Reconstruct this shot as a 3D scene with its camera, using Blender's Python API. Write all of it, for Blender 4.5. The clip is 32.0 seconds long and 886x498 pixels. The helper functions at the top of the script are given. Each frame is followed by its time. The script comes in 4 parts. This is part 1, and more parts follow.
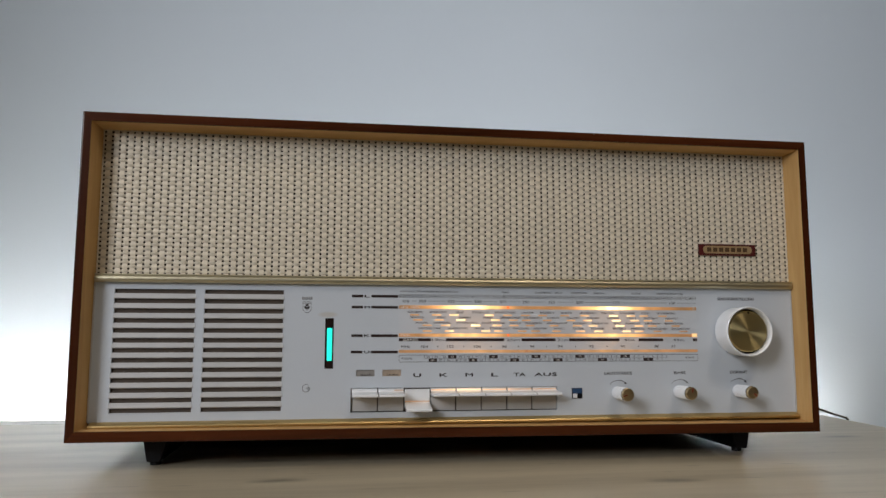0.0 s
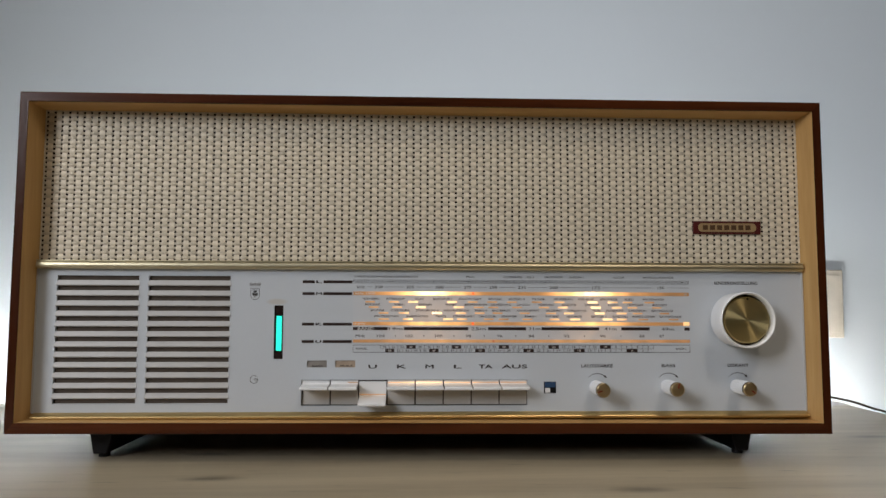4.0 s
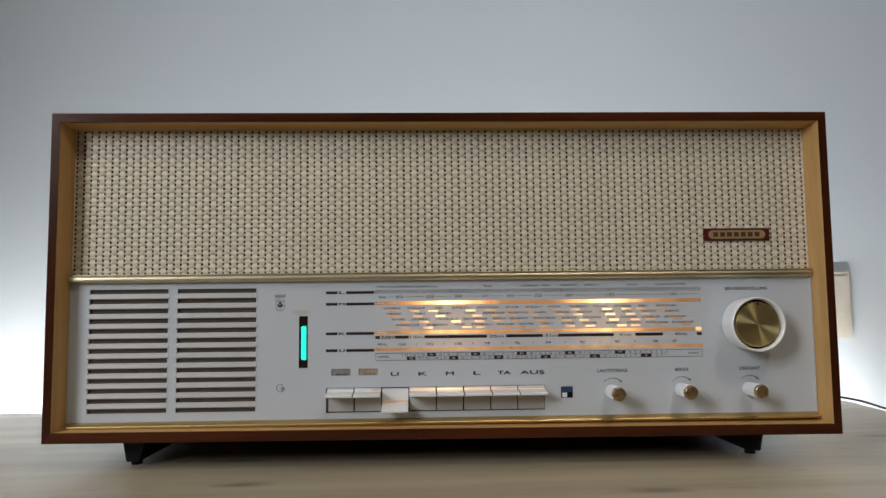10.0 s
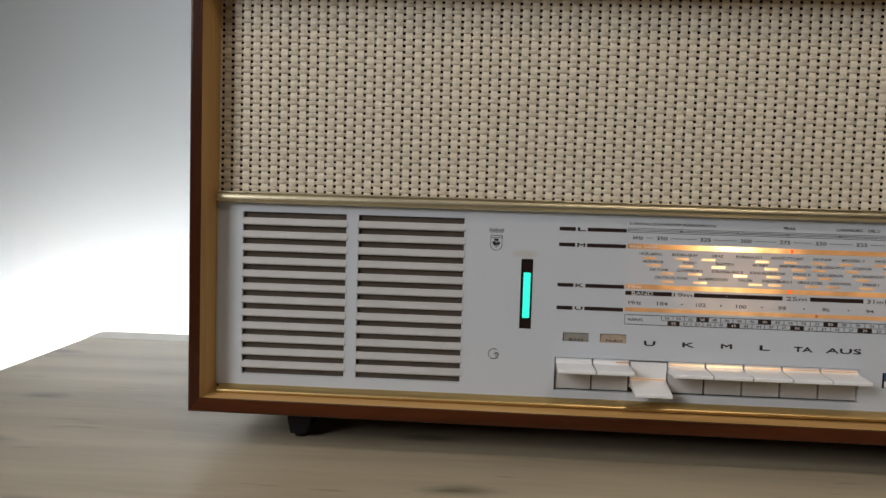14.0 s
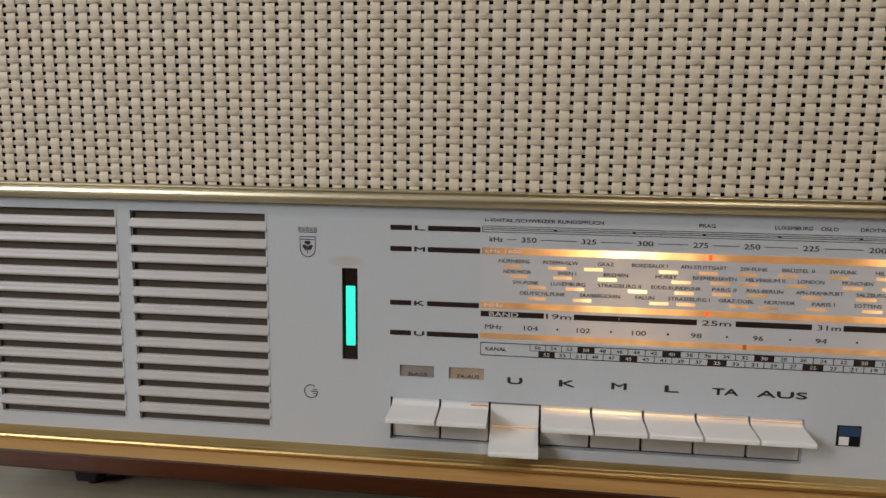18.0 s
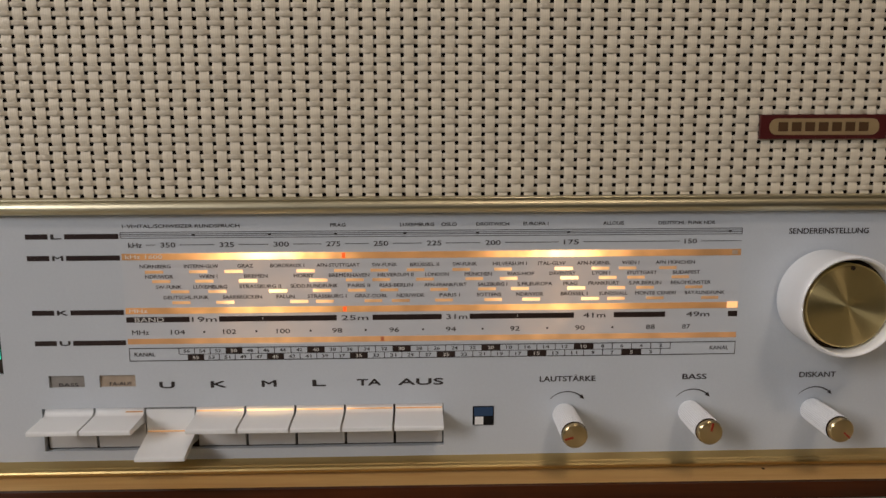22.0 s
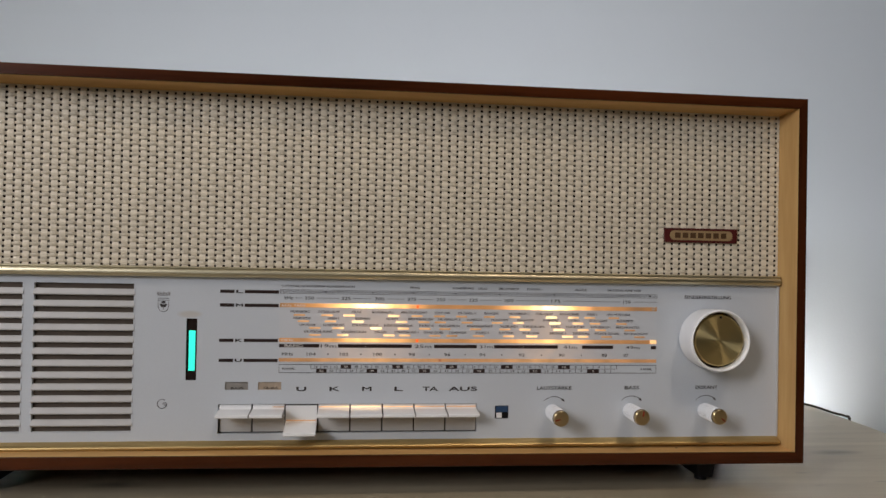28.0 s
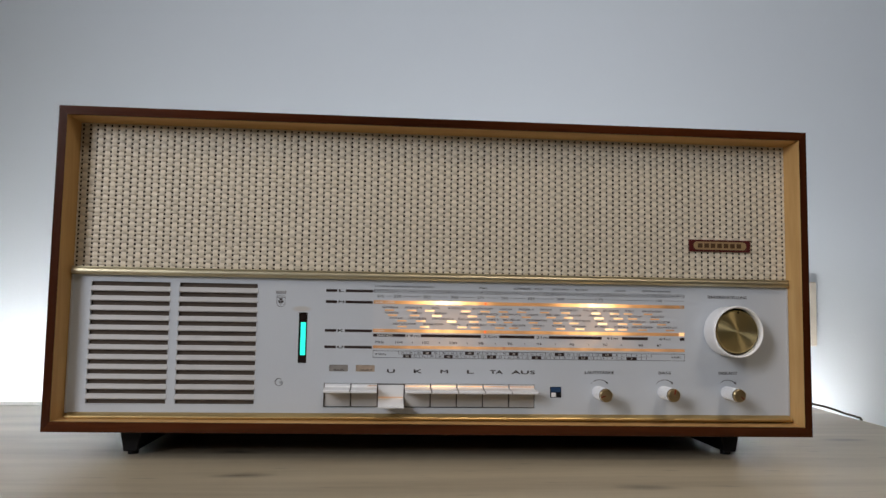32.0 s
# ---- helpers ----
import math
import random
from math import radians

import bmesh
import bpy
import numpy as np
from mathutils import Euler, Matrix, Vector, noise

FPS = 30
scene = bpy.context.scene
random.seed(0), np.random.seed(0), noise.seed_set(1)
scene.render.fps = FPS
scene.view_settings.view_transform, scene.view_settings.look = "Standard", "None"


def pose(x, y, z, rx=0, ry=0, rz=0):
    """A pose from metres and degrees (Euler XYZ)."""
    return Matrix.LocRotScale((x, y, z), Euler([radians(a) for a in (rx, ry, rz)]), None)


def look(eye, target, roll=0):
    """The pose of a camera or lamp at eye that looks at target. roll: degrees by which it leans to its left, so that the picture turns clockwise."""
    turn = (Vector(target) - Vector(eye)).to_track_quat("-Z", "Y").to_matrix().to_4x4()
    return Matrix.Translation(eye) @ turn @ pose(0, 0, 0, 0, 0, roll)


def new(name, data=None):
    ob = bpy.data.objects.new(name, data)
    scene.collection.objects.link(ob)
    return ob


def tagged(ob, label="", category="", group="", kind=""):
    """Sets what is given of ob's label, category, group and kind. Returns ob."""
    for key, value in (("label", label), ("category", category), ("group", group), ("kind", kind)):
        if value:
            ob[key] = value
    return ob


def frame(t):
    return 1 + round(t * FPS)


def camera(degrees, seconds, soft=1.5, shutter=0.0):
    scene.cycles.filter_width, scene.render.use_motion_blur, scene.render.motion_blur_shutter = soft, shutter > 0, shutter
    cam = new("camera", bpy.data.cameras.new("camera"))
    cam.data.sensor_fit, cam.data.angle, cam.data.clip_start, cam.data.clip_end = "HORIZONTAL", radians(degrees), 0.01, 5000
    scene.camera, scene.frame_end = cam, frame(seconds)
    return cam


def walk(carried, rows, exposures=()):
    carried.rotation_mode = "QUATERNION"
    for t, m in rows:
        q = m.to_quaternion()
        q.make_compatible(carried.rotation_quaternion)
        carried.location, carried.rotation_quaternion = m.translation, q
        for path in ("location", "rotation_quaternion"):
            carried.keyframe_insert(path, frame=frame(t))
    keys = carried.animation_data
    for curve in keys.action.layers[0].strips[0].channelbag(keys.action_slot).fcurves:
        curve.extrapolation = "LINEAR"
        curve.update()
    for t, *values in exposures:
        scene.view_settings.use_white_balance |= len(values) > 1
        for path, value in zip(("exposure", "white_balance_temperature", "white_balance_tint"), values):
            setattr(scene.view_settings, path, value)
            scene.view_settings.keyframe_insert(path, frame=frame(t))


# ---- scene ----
cam = camera(62.5, 32.0)
PATH = [
    (0, (-0.1082, -0.5779, 0.1036), (0.1838, 1.3875, 0.3314), 0.09),
    (0.5, (-0.1048, -0.5731, 0.1032), (0.1871, 1.3926, 0.3288), 0.11),
    (1, (-0.0984, -0.5579, 0.0988), (0.1930, 1.4064, 0.3372), -0.10),
    (1.5, (-0.0914, -0.5400, 0.1014), (0.1690, 1.4305, 0.3230), 0.05),
    (2, (-0.0721, -0.5282, 0.1044), (0.0950, 1.4546, 0.3058), 0.31),
    (2.5, (-0.0573, -0.5313, 0.1137), (0.0431, 1.4596, 0.2755), 0.57),
    (3, (-0.0388, -0.5357, 0.1172), (0.0062, 1.4584, 0.2640), 0.71),
    (3.5, (-0.0178, -0.5364, 0.1124), (0.0124, 1.4567, 0.2752), 0.51),
    (4, (-0.0107, -0.5393, 0.1137), (0.0695, 1.4527, 0.2738), 0.15),
    (4.5, (-0.0184, -0.5494, 0.1151), (0.0694, 1.4422, 0.2759), -0.12),
    (6.5, (-0.0302, -0.5506, 0.1164), (0.0831, 1.4386, 0.2912), 0.11),
    (7, (-0.0277, -0.5529, 0.1174), (0.0868, 1.4362, 0.2922), 0.08),
    (7.5, (-0.0264, -0.5564, 0.1196), (0.0871, 1.4329, 0.2919), 0.16),
    (8, (-0.0303, -0.5570, 0.1168), (0.0879, 1.4307, 0.3046), 0.24),
    (8.5, (-0.0308, -0.5551, 0.1161), (0.0769, 1.4334, 0.3009), 0.18),
    (9, (-0.0284, -0.5537, 0.1169), (0.0722, 1.4353, 0.3006), -0.11),
    (9.5, (-0.0247, -0.5558, 0.1201), (0.0580, 1.4352, 0.2898), -0.44),
    (10, (-0.0216, -0.5572, 0.1189), (0.0447, 1.4349, 0.2843), -0.64),
    (10.5, (-0.0219, -0.5572, 0.1176), (0.0381, 1.4353, 0.2800), -0.71),
    (11, (-0.0232, -0.5572, 0.1160), (0.0334, 1.4353, 0.2789), -0.56),
    (11.5, (-0.0282, -0.5532, 0.1162), (0.0271, 1.4400, 0.2707), -0.41),
    (12, (-0.0470, -0.5387, 0.1152), (0.0158, 1.4550, 0.2621), -0.06),
    (12.5, (-0.0766, -0.5139, 0.1141), (-0.0196, 1.4809, 0.2460), 0.24),
    (13, (-0.1015, -0.4805, 0.1155), (-0.0665, 1.5159, 0.2299), 0.69),
    (13.5, (-0.1203, -0.4364, 0.1374), (-0.1548, 1.5632, 0.1120), 1.23),
    (14, (-0.1390, -0.3993, 0.1465), (-0.2389, 1.5938, 0.0147), 1.77),
    (14.5, (-0.1424, -0.3703, 0.1587), (-0.2960, 1.6146, -0.0325), 1.74),
    (16.5, (-0.0821, -0.2930, 0.1714), (-0.4109, 1.6526, -0.1553), 1.07),
    (17, (-0.0713, -0.2918, 0.1715), (-0.3730, 1.6587, -0.1520), 1.14),
    (17.5, (-0.0532, -0.2862, 0.1742), (-0.3128, 1.6703, -0.1495), 0.93),
    (18, (-0.0374, -0.2801, 0.1707), (-0.2680, 1.6826, -0.1367), 0.81),
    (18.5, (-0.0213, -0.2788, 0.1700), (-0.2135, 1.6868, -0.1453), 0.59),
    (19, (-0.0093, -0.2817, 0.1729), (-0.1777, 1.6829, -0.1616), 0.40),
    (19.5, (0.0058, -0.2787, 0.1726), (-0.1339, 1.6868, -0.1695), 0.40),
    (20, (0.0177, -0.2792, 0.1749), (-0.0912, 1.6884, -0.1666), 0.18),
    (20.5, (0.0312, -0.2808, 0.1755), (-0.0477, 1.6891, -0.1606), 0.07),
    (21, (0.0428, -0.2807, 0.1748), (0.0119, 1.6911, -0.1588), 0.09),
    (21.5, (0.0555, -0.2843, 0.1730), (0.0728, 1.6913, -0.1380), 0.02),
    (22, (0.0663, -0.2834, 0.1741), (0.1282, 1.6909, -0.1395), -0.18),
    (22.5, (0.0743, -0.2856, 0.1720), (0.1781, 1.6897, -0.1234), -0.33),
    (23, (0.0796, -0.2892, 0.1730), (0.2186, 1.6846, -0.1182), -0.19),
    (23.5, (0.0837, -0.2963, 0.1753), (0.2564, 1.6748, -0.1158), -0.18),
    (24, (0.0821, -0.3068, 0.1788), (0.2831, 1.6620, -0.1094), -0.15),
    (24.5, (0.0794, -0.3151, 0.1794), (0.2910, 1.6541, -0.0996), 0.01),
    (25, (0.0699, -0.3282, 0.1786), (0.2878, 1.6430, -0.0798), 0.31),
    (25.5, (0.0564, -0.3513, 0.1781), (0.2797, 1.6213, -0.0648), 0.48),
    (27.5, (0.0101, -0.4542, 0.1614), (0.2406, 1.5325, 0.1605), 0.91),
    (28, (-0.0039, -0.4721, 0.1573), (0.2191, 1.5153, 0.1815), 1.09),
    (28.5, (-0.0112, -0.4968, 0.1501), (0.2017, 1.4911, 0.2022), 1.05),
    (29, (-0.0245, -0.5143, 0.1434), (0.1723, 1.4748, 0.2130), 0.93),
    (29.5, (-0.0320, -0.5259, 0.1374), (0.1470, 1.4643, 0.2227), 0.89),
    (30, (-0.0324, -0.5444, 0.1354), (0.1328, 1.4462, 0.2367), 0.86),
    (30.5, (-0.0361, -0.5527, 0.1287), (0.1204, 1.4376, 0.2466), 0.90),
    (31, (-0.0420, -0.5615, 0.1274), (0.1116, 1.4285, 0.2558), 0.90),
    (31.5, (-0.0440, -0.5700, 0.1268), (0.1137, 1.4190, 0.2652), 0.88),
    (32, (-0.0482, -0.5752, 0.1211), (0.1109, 1.4122, 0.2798), 0.96),
]
# the radio leans back a little on its feet; the path is written in the radio's own frame
TILT = pose(0, 0.03, -0.001) @ pose(0, 0, 0, -1.0) @ pose(0, -0.03, 0)
EXPOSURES = [(0, 0.24, 6750, 14), (4.5, 0.22, 6900, 14), (9, 0.21, 6850, 13), (13, 0.17, 7050, 15), (17, 0.18, 7150, 15), (20, 0.14, 7200, 16), (23, 0.06, 7350, 18), (25.5, 0.05, 7250, 18), (28, 0.20, 7000, 17), (32, 0.23, 6800, 16)]
walk(cam, [(t, TILT @ look(eye, target, roll)) for t, eye, target, roll in PATH], EXPOSURES)

# ---- world, lamps, exposure ----
world = bpy.data.worlds.new("sky")
scene.world = world
world.use_nodes = True
wn = world.node_tree
sky = wn.nodes.new("ShaderNodeTexSky")
sky.sky_type = "NISHITA"
sky.sun_disc = False
sky.sun_elevation, sky.sun_rotation = radians(35), radians(250)
wn.links.new(sky.outputs[0], wn.nodes["Background"].inputs[0])
wn.nodes["Background"].inputs[1].default_value = 0.08


def area_lamp(name, m, sx, sy, watts, colour):
    d = bpy.data.lights.new(name, "AREA")
    d.shape, d.size, d.size_y, d.energy, d.color = "RECTANGLE", sx, sy, watts, colour
    ob = new(name, d)
    ob.matrix_world = m
    return ob


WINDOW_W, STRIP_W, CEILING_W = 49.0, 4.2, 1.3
area_lamp("window_daylight", look((-1.96, -1.98, 1.30), (-1.80, 0.0, 1.10)), 0.86, 1.1, WINDOW_W, (0.86, 0.92, 0.985))
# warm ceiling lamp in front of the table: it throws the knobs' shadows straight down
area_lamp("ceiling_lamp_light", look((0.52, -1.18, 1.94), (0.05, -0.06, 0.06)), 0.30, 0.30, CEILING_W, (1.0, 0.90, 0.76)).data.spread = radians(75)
# strip of light in the gap between the table and the wall, shining up the wall
area_lamp("wall_light_strip", look((-0.070, 0.318, -0.085), (-0.070, 0.345, 0.5)), 1.26, 0.012, STRIP_W, (0.98, 0.98, 0.95))


# ---- materials ----
def mat(name, colour, rough=0.5, metal=0.0, vary=0.06, scale=60.0, stretch=(1, 1, 1), bump=0.0, bump_scale=400.0,
        coat=0.0, fine=0.0, fine_scale=900.0, spec=0.5):
    """A procedural material: a colour that varies at two scales, with fine relief."""
    m = bpy.data.materials.new(name)
    m.use_nodes = True
    t = m.node_tree
    b = t.nodes["Principled BSDF"]
    b.inputs["Roughness"].default_value = rough
    b.inputs["Metallic"].default_value = metal
    b.inputs["Coat Weight"].default_value = coat
    b.inputs["Coat Roughness"].default_value = 0.12
    b.inputs["Specular IOR Level"].default_value = spec
    tc = t.nodes.new("ShaderNodeTexCoord")
    mp = t.nodes.new("ShaderNodeMapping")
    mp.inputs["Scale"].default_value = stretch
    t.links.new(tc.outputs["Object"], mp.inputs[0])
    n1 = t.nodes.new("ShaderNodeTexNoise")
    n1.inputs["Scale"].default_value, n1.inputs["Detail"].default_value = scale, 4
    n2 = t.nodes.new("ShaderNodeTexNoise")
    n2.inputs["Scale"].default_value, n2.inputs["Detail"].default_value = fine_scale, 2
    for n in (n1, n2):
        t.links.new(mp.outputs[0], n.inputs["Vector"])
    ramp = t.nodes.new("ShaderNodeMapRange")
    ramp.inputs["From Min"].default_value, ramp.inputs["From Max"].default_value = 0.3, 0.7
    ramp.inputs["To Min"].default_value, ramp.inputs["To Max"].default_value = 1 - vary, 1 + vary
    t.links.new(n1.outputs[0], ramp.inputs[0])
    ramp2 = t.nodes.new("ShaderNodeMapRange")
    ramp2.inputs["From Min"].default_value, ramp2.inputs["From Max"].default_value = 0.3, 0.7
    ramp2.inputs["To Min"].default_value, ramp2.inputs["To Max"].default_value = 1 - fine, 1 + fine
    t.links.new(n2.outputs[0], ramp2.inputs[0])
    mul = t.nodes.new("ShaderNodeMath")
    mul.operation = "MULTIPLY"
    t.links.new(ramp.outputs[0], mul.inputs[0])
    t.links.new(ramp2.outputs[0], mul.inputs[1])
    mix = t.nodes.new("ShaderNodeVectorMath")
    mix.operation = "SCALE"
    mix.inputs[0].default_value = colour
    t.links.new(mul.outputs[0], mix.inputs["Scale"])
    t.links.new(mix.outputs[0], b.inputs["Base Color"])
    if bump:
        bn = t.nodes.new("ShaderNodeTexNoise")
        bn.inputs["Scale"].default_value, bn.inputs["Detail"].default_value = bump_scale, 5
        t.links.new(mp.outputs[0], bn.inputs["Vector"])
        bp = t.nodes.new("ShaderNodeBump")
        bp.inputs["Strength"].default_value, bp.inputs["Distance"].default_value = bump, 0.001
        t.links.new(bn.outputs[0], bp.inputs["Height"])
        t.links.new(bp.outputs[0], b.inputs["Normal"])
    return m


def wood(name, dark, light, along, rough=0.35, coat=0.0, scale=1.0, knots=0.0, spec=0.5, fine=0.35, top=1.0):
    """Wood with long grain along one axis ('x', 'y' or 'z')."""
    m = bpy.data.materials.new(name)
    m.use_nodes = True
    t = m.node_tree
    b = t.nodes["Principled BSDF"]
    b.inputs["Roughness"].default_value = rough
    b.inputs["Coat Weight"].default_value = coat
    b.inputs["Coat Roughness"].default_value = 0.1
    b.inputs["Specular IOR Level"].default_value = spec
    tc = t.nodes.new("ShaderNodeTexCoord")
    mp = t.nodes.new("ShaderNodeMapping")
    st = [14.0 * scale] * 3
    st["xyz".index(along)] = 1.1 * scale
    mp.inputs["Scale"].default_value = st
    t.links.new(tc.outputs["Object"], mp.inputs[0])
    n1 = t.nodes.new("ShaderNodeTexNoise")
    n1.inputs["Scale"].default_value, n1.inputs["Detail"].default_value, n1.inputs["Distortion"].default_value = 1.6, 6, 0.8
    n2 = t.nodes.new("ShaderNodeTexNoise")
    n2.inputs["Scale"].default_value, n2.inputs["Detail"].default_value = 16, 5
    n3 = t.nodes.new("ShaderNodeTexNoise")
    n3.inputs["Scale"].default_value, n3.inputs["Detail"].default_value = 0.35, 3
    for n in (n1, n2, n3):
        t.links.new(mp.outputs[0], n.inputs["Vector"])
    add = t.nodes.new("ShaderNodeMath")
    add.operation = "MULTIPLY_ADD"
    add.inputs[1].default_value = fine
    t.links.new(n2.outputs[0], add.inputs[0])
    t.links.new(n1.outputs[0], add.inputs[2])
    add2 = t.nodes.new("ShaderNodeMath")
    add2.operation = "MULTIPLY_ADD"
    add2.inputs[1].default_value = 0.5
    t.links.new(n3.outputs[0], add2.inputs[0])
    t.links.new(add.outputs[0], add2.inputs[2])
    r = t.nodes.new("ShaderNodeValToRGB")
    r.color_ramp.elements[0].position, r.color_ramp.elements[1].position = 0.62, 1.0
    ramp_in = t.nodes.new("ShaderNodeMath")
    ramp_in.operation, ramp_in.inputs[1].default_value = "DIVIDE", top
    t.links.new(add2.outputs[0], ramp_in.inputs[0])
    r.color_ramp.elements[0].color, r.color_ramp.elements[1].color = (*dark, 1), (*light, 1)
    t.links.new(ramp_in.outputs[0], r.inputs[0])
    out = r.outputs[0]
    if knots:
        mk = t.nodes.new("ShaderNodeMapping")
        sk = [11.0] * 3
        sk["xyz".index(along)] = 4.0
        mk.inputs["Scale"].default_value = sk
        t.links.new(tc.outputs["Object"], mk.inputs[0])
        v = t.nodes.new("ShaderNodeTexVoronoi")
        v.voronoi_dimensions = "2D"
        v.inputs["Scale"].default_value = 1.0
        warp = t.nodes.new("ShaderNodeTexNoise")
        warp.inputs["Scale"].default_value, warp.inputs["Detail"].default_value = 4.0, 3
        t.links.new(mk.outputs[0], warp.inputs["Vector"])
        bend = t.nodes.new("ShaderNodeVectorMath")
        bend.operation = "MULTIPLY_ADD"
        bend.inputs[1].default_value = (0.12, 0.12, 0.0)
        t.links.new(warp.outputs["Color"], bend.inputs[0])
        t.links.new(mk.outputs[0], bend.inputs[2])
        t.links.new(bend.outputs[0], v.inputs["Vector"])
        kr = t.nodes.new("ShaderNodeValToRGB")
        kr.color_ramp.elements[0].position, kr.color_ramp.elements[1].position = 0.015, 0.10
        kr.color_ramp.elements[0].color = (1 - knots, 1 - knots, 1 - knots, 1)
        t.links.new(v.outputs["Distance"], kr.inputs[0])
        mm = t.nodes.new("ShaderNodeMix")
        mm.data_type, mm.blend_type = "RGBA", "MULTIPLY"
        mm.inputs[0].default_value = 1.0
        t.links.new(out, mm.inputs[6])
        t.links.new(kr.outputs[0], mm.inputs[7])
        out = mm.outputs[2]
        # short dark pores along the grain
        mq = t.nodes.new("ShaderNodeMapping")
        sq = [150.0] * 3
        sq["xyz".index(along)] = 22.0
        mq.inputs["Scale"].default_value = sq
        t.links.new(tc.outputs["Object"], mq.inputs[0])
        pore = t.nodes.new("ShaderNodeTexNoise")
        pore.inputs["Scale"].default_value, pore.inputs["Detail"].default_value = 1.0, 2
        t.links.new(mq.outputs[0], pore.inputs["Vector"])
        pr = t.nodes.new("ShaderNodeMapRange")
        pr.inputs["From Min"].default_value, pr.inputs["From Max"].default_value = 0.66, 0.76
        pr.inputs["To Min"].default_value, pr.inputs["To Max"].default_value = 1.0, 1 - 0.8 * knots
        t.links.new(pore.outputs[0], pr.inputs[0])
        mp2 = t.nodes.new("ShaderNodeVectorMath")
        mp2.operation = "SCALE"
        t.links.new(out, mp2.inputs[0])
        t.links.new(pr.outputs[0], mp2.inputs["Scale"])
        out = mp2.outputs[0]
    t.links.new(out, b.inputs["Base Color"])
    bp = t.nodes.new("ShaderNodeBump")
    bp.inputs["Strength"].default_value, bp.inputs["Distance"].default_value = 0.12, 0.0006
    t.links.new(n2.outputs[0], bp.inputs["Height"])
    t.links.new(bp.outputs[0], b.inputs["Normal"])
    return m


LAMP_A, LAMP_B = 0.003, 0.124


def lit_strip(name, base, peak, width, dim, hot):
    """Amber translucent plastic, lit from behind by two bulbs at LAMP_A and LAMP_B along x."""
    m = bpy.data.materials.new(name)
    m.use_nodes = True
    t = m.node_tree
    b = t.nodes["Principled BSDF"]
    b.inputs["Base Color"].default_value = (0.36, 0.22, 0.11, 1)
    b.inputs["Roughness"].default_value = 0.25
    tc = t.nodes.new("ShaderNodeTexCoord")
    sx = t.nodes.new("ShaderNodeSeparateXYZ")
    t.links.new(tc.outputs["Object"], sx.inputs[0])
    sums = []
    for c in (LAMP_A, LAMP_B):
        s = t.nodes.new("ShaderNodeMath")
        s.operation, s.inputs[1].default_value = "SUBTRACT", c
        t.links.new(sx.outputs[0], s.inputs[0])
        d = t.nodes.new("ShaderNodeMath")
        d.operation, d.inputs[1].default_value = "DIVIDE", width
        t.links.new(s.outputs[0], d.inputs[0])
        q = t.nodes.new("ShaderNodeMath")
        q.operation = "MULTIPLY"
        t.links.new(d.outputs[0], q.inputs[0])
        t.links.new(d.outputs[0], q.inputs[1])
        one = t.nodes.new("ShaderNodeMath")
        one.operation, one.inputs[1].default_value = "ADD", 1.0
        t.links.new(q.outputs[0], one.inputs[0])
        e = t.nodes.new("ShaderNodeMath")
        e.operation, e.inputs[1].default_value = "POWER", -2.0
        t.links.new(one.outputs[0], e.inputs[0])
        sums.append(e)
    a = t.nodes.new("ShaderNodeMath")
    a.operation = "ADD"
    t.links.new(sums[0].outputs[0], a.inputs[0])
    t.links.new(sums[1].outputs[0], a.inputs[1])
    nz = t.nodes.new("ShaderNodeTexNoise")
    nz.inputs["Scale"].default_value = 90
    t.links.new(tc.outputs["Object"], nz.inputs["Vector"])
    nr = t.nodes.new("ShaderNodeMapRange")
    nr.inputs["From Min"].default_value, nr.inputs["From Max"].default_value = 0.3, 0.7
    nr.inputs["To Min"].default_value, nr.inputs["To Max"].default_value = 0.6, 1.3
    t.links.new(nz.outputs[0], nr.inputs[0])
    st = t.nodes.new("ShaderNodeMath")
    st.operation = "MULTIPLY_ADD"
    st.inputs[1].default_value, st.inputs[2].default_value = peak, base
    t.links.new(a.outputs[0], st.inputs[0])
    fin = t.nodes.new("ShaderNodeMath")
    fin.operation = "MULTIPLY"
    t.links.new(st.outputs[0], fin.inputs[0])
    t.links.new(nr.outputs[0], fin.inputs[1])
    r = t.nodes.new("ShaderNodeValToRGB")
    r.color_ramp.elements[0].color, r.color_ramp.elements[1].color = (*dim, 1), (*hot, 1)
    t.links.new(a.outputs[0], r.inputs[0])
    t.links.new(r.outputs[0], b.inputs["Emission Color"])
    t.links.new(fin.outputs[0], b.inputs["Emission Strength"])
    return m


def glow(name, colour, strength):
    m = mat(name, colour, 0.3)
    b = m.node_tree.nodes["Principled BSDF"]
    b.inputs["Emission Color"].default_value = (*colour, 1)
    b.inputs["Emission Strength"].default_value = strength
    return m


def turned(name, colour, rough):
    """Metal turned on a lathe round its own y axis: fine rings stretch the highlights into a fan."""
    m = mat(name, colour, rough, 1.0, 0.05, 30)
    t = m.node_tree
    b = t.nodes["Principled BSDF"]
    tg = t.nodes.new("ShaderNodeTangent")
    tg.direction_type, tg.axis = "RADIAL", "Y"
    t.links.new(tg.outputs[0], b.inputs["Tangent"])
    b.inputs["Anisotropic"].default_value = 0.9
    b.inputs["Anisotropic Rotation"].default_value = 0.25
    return m


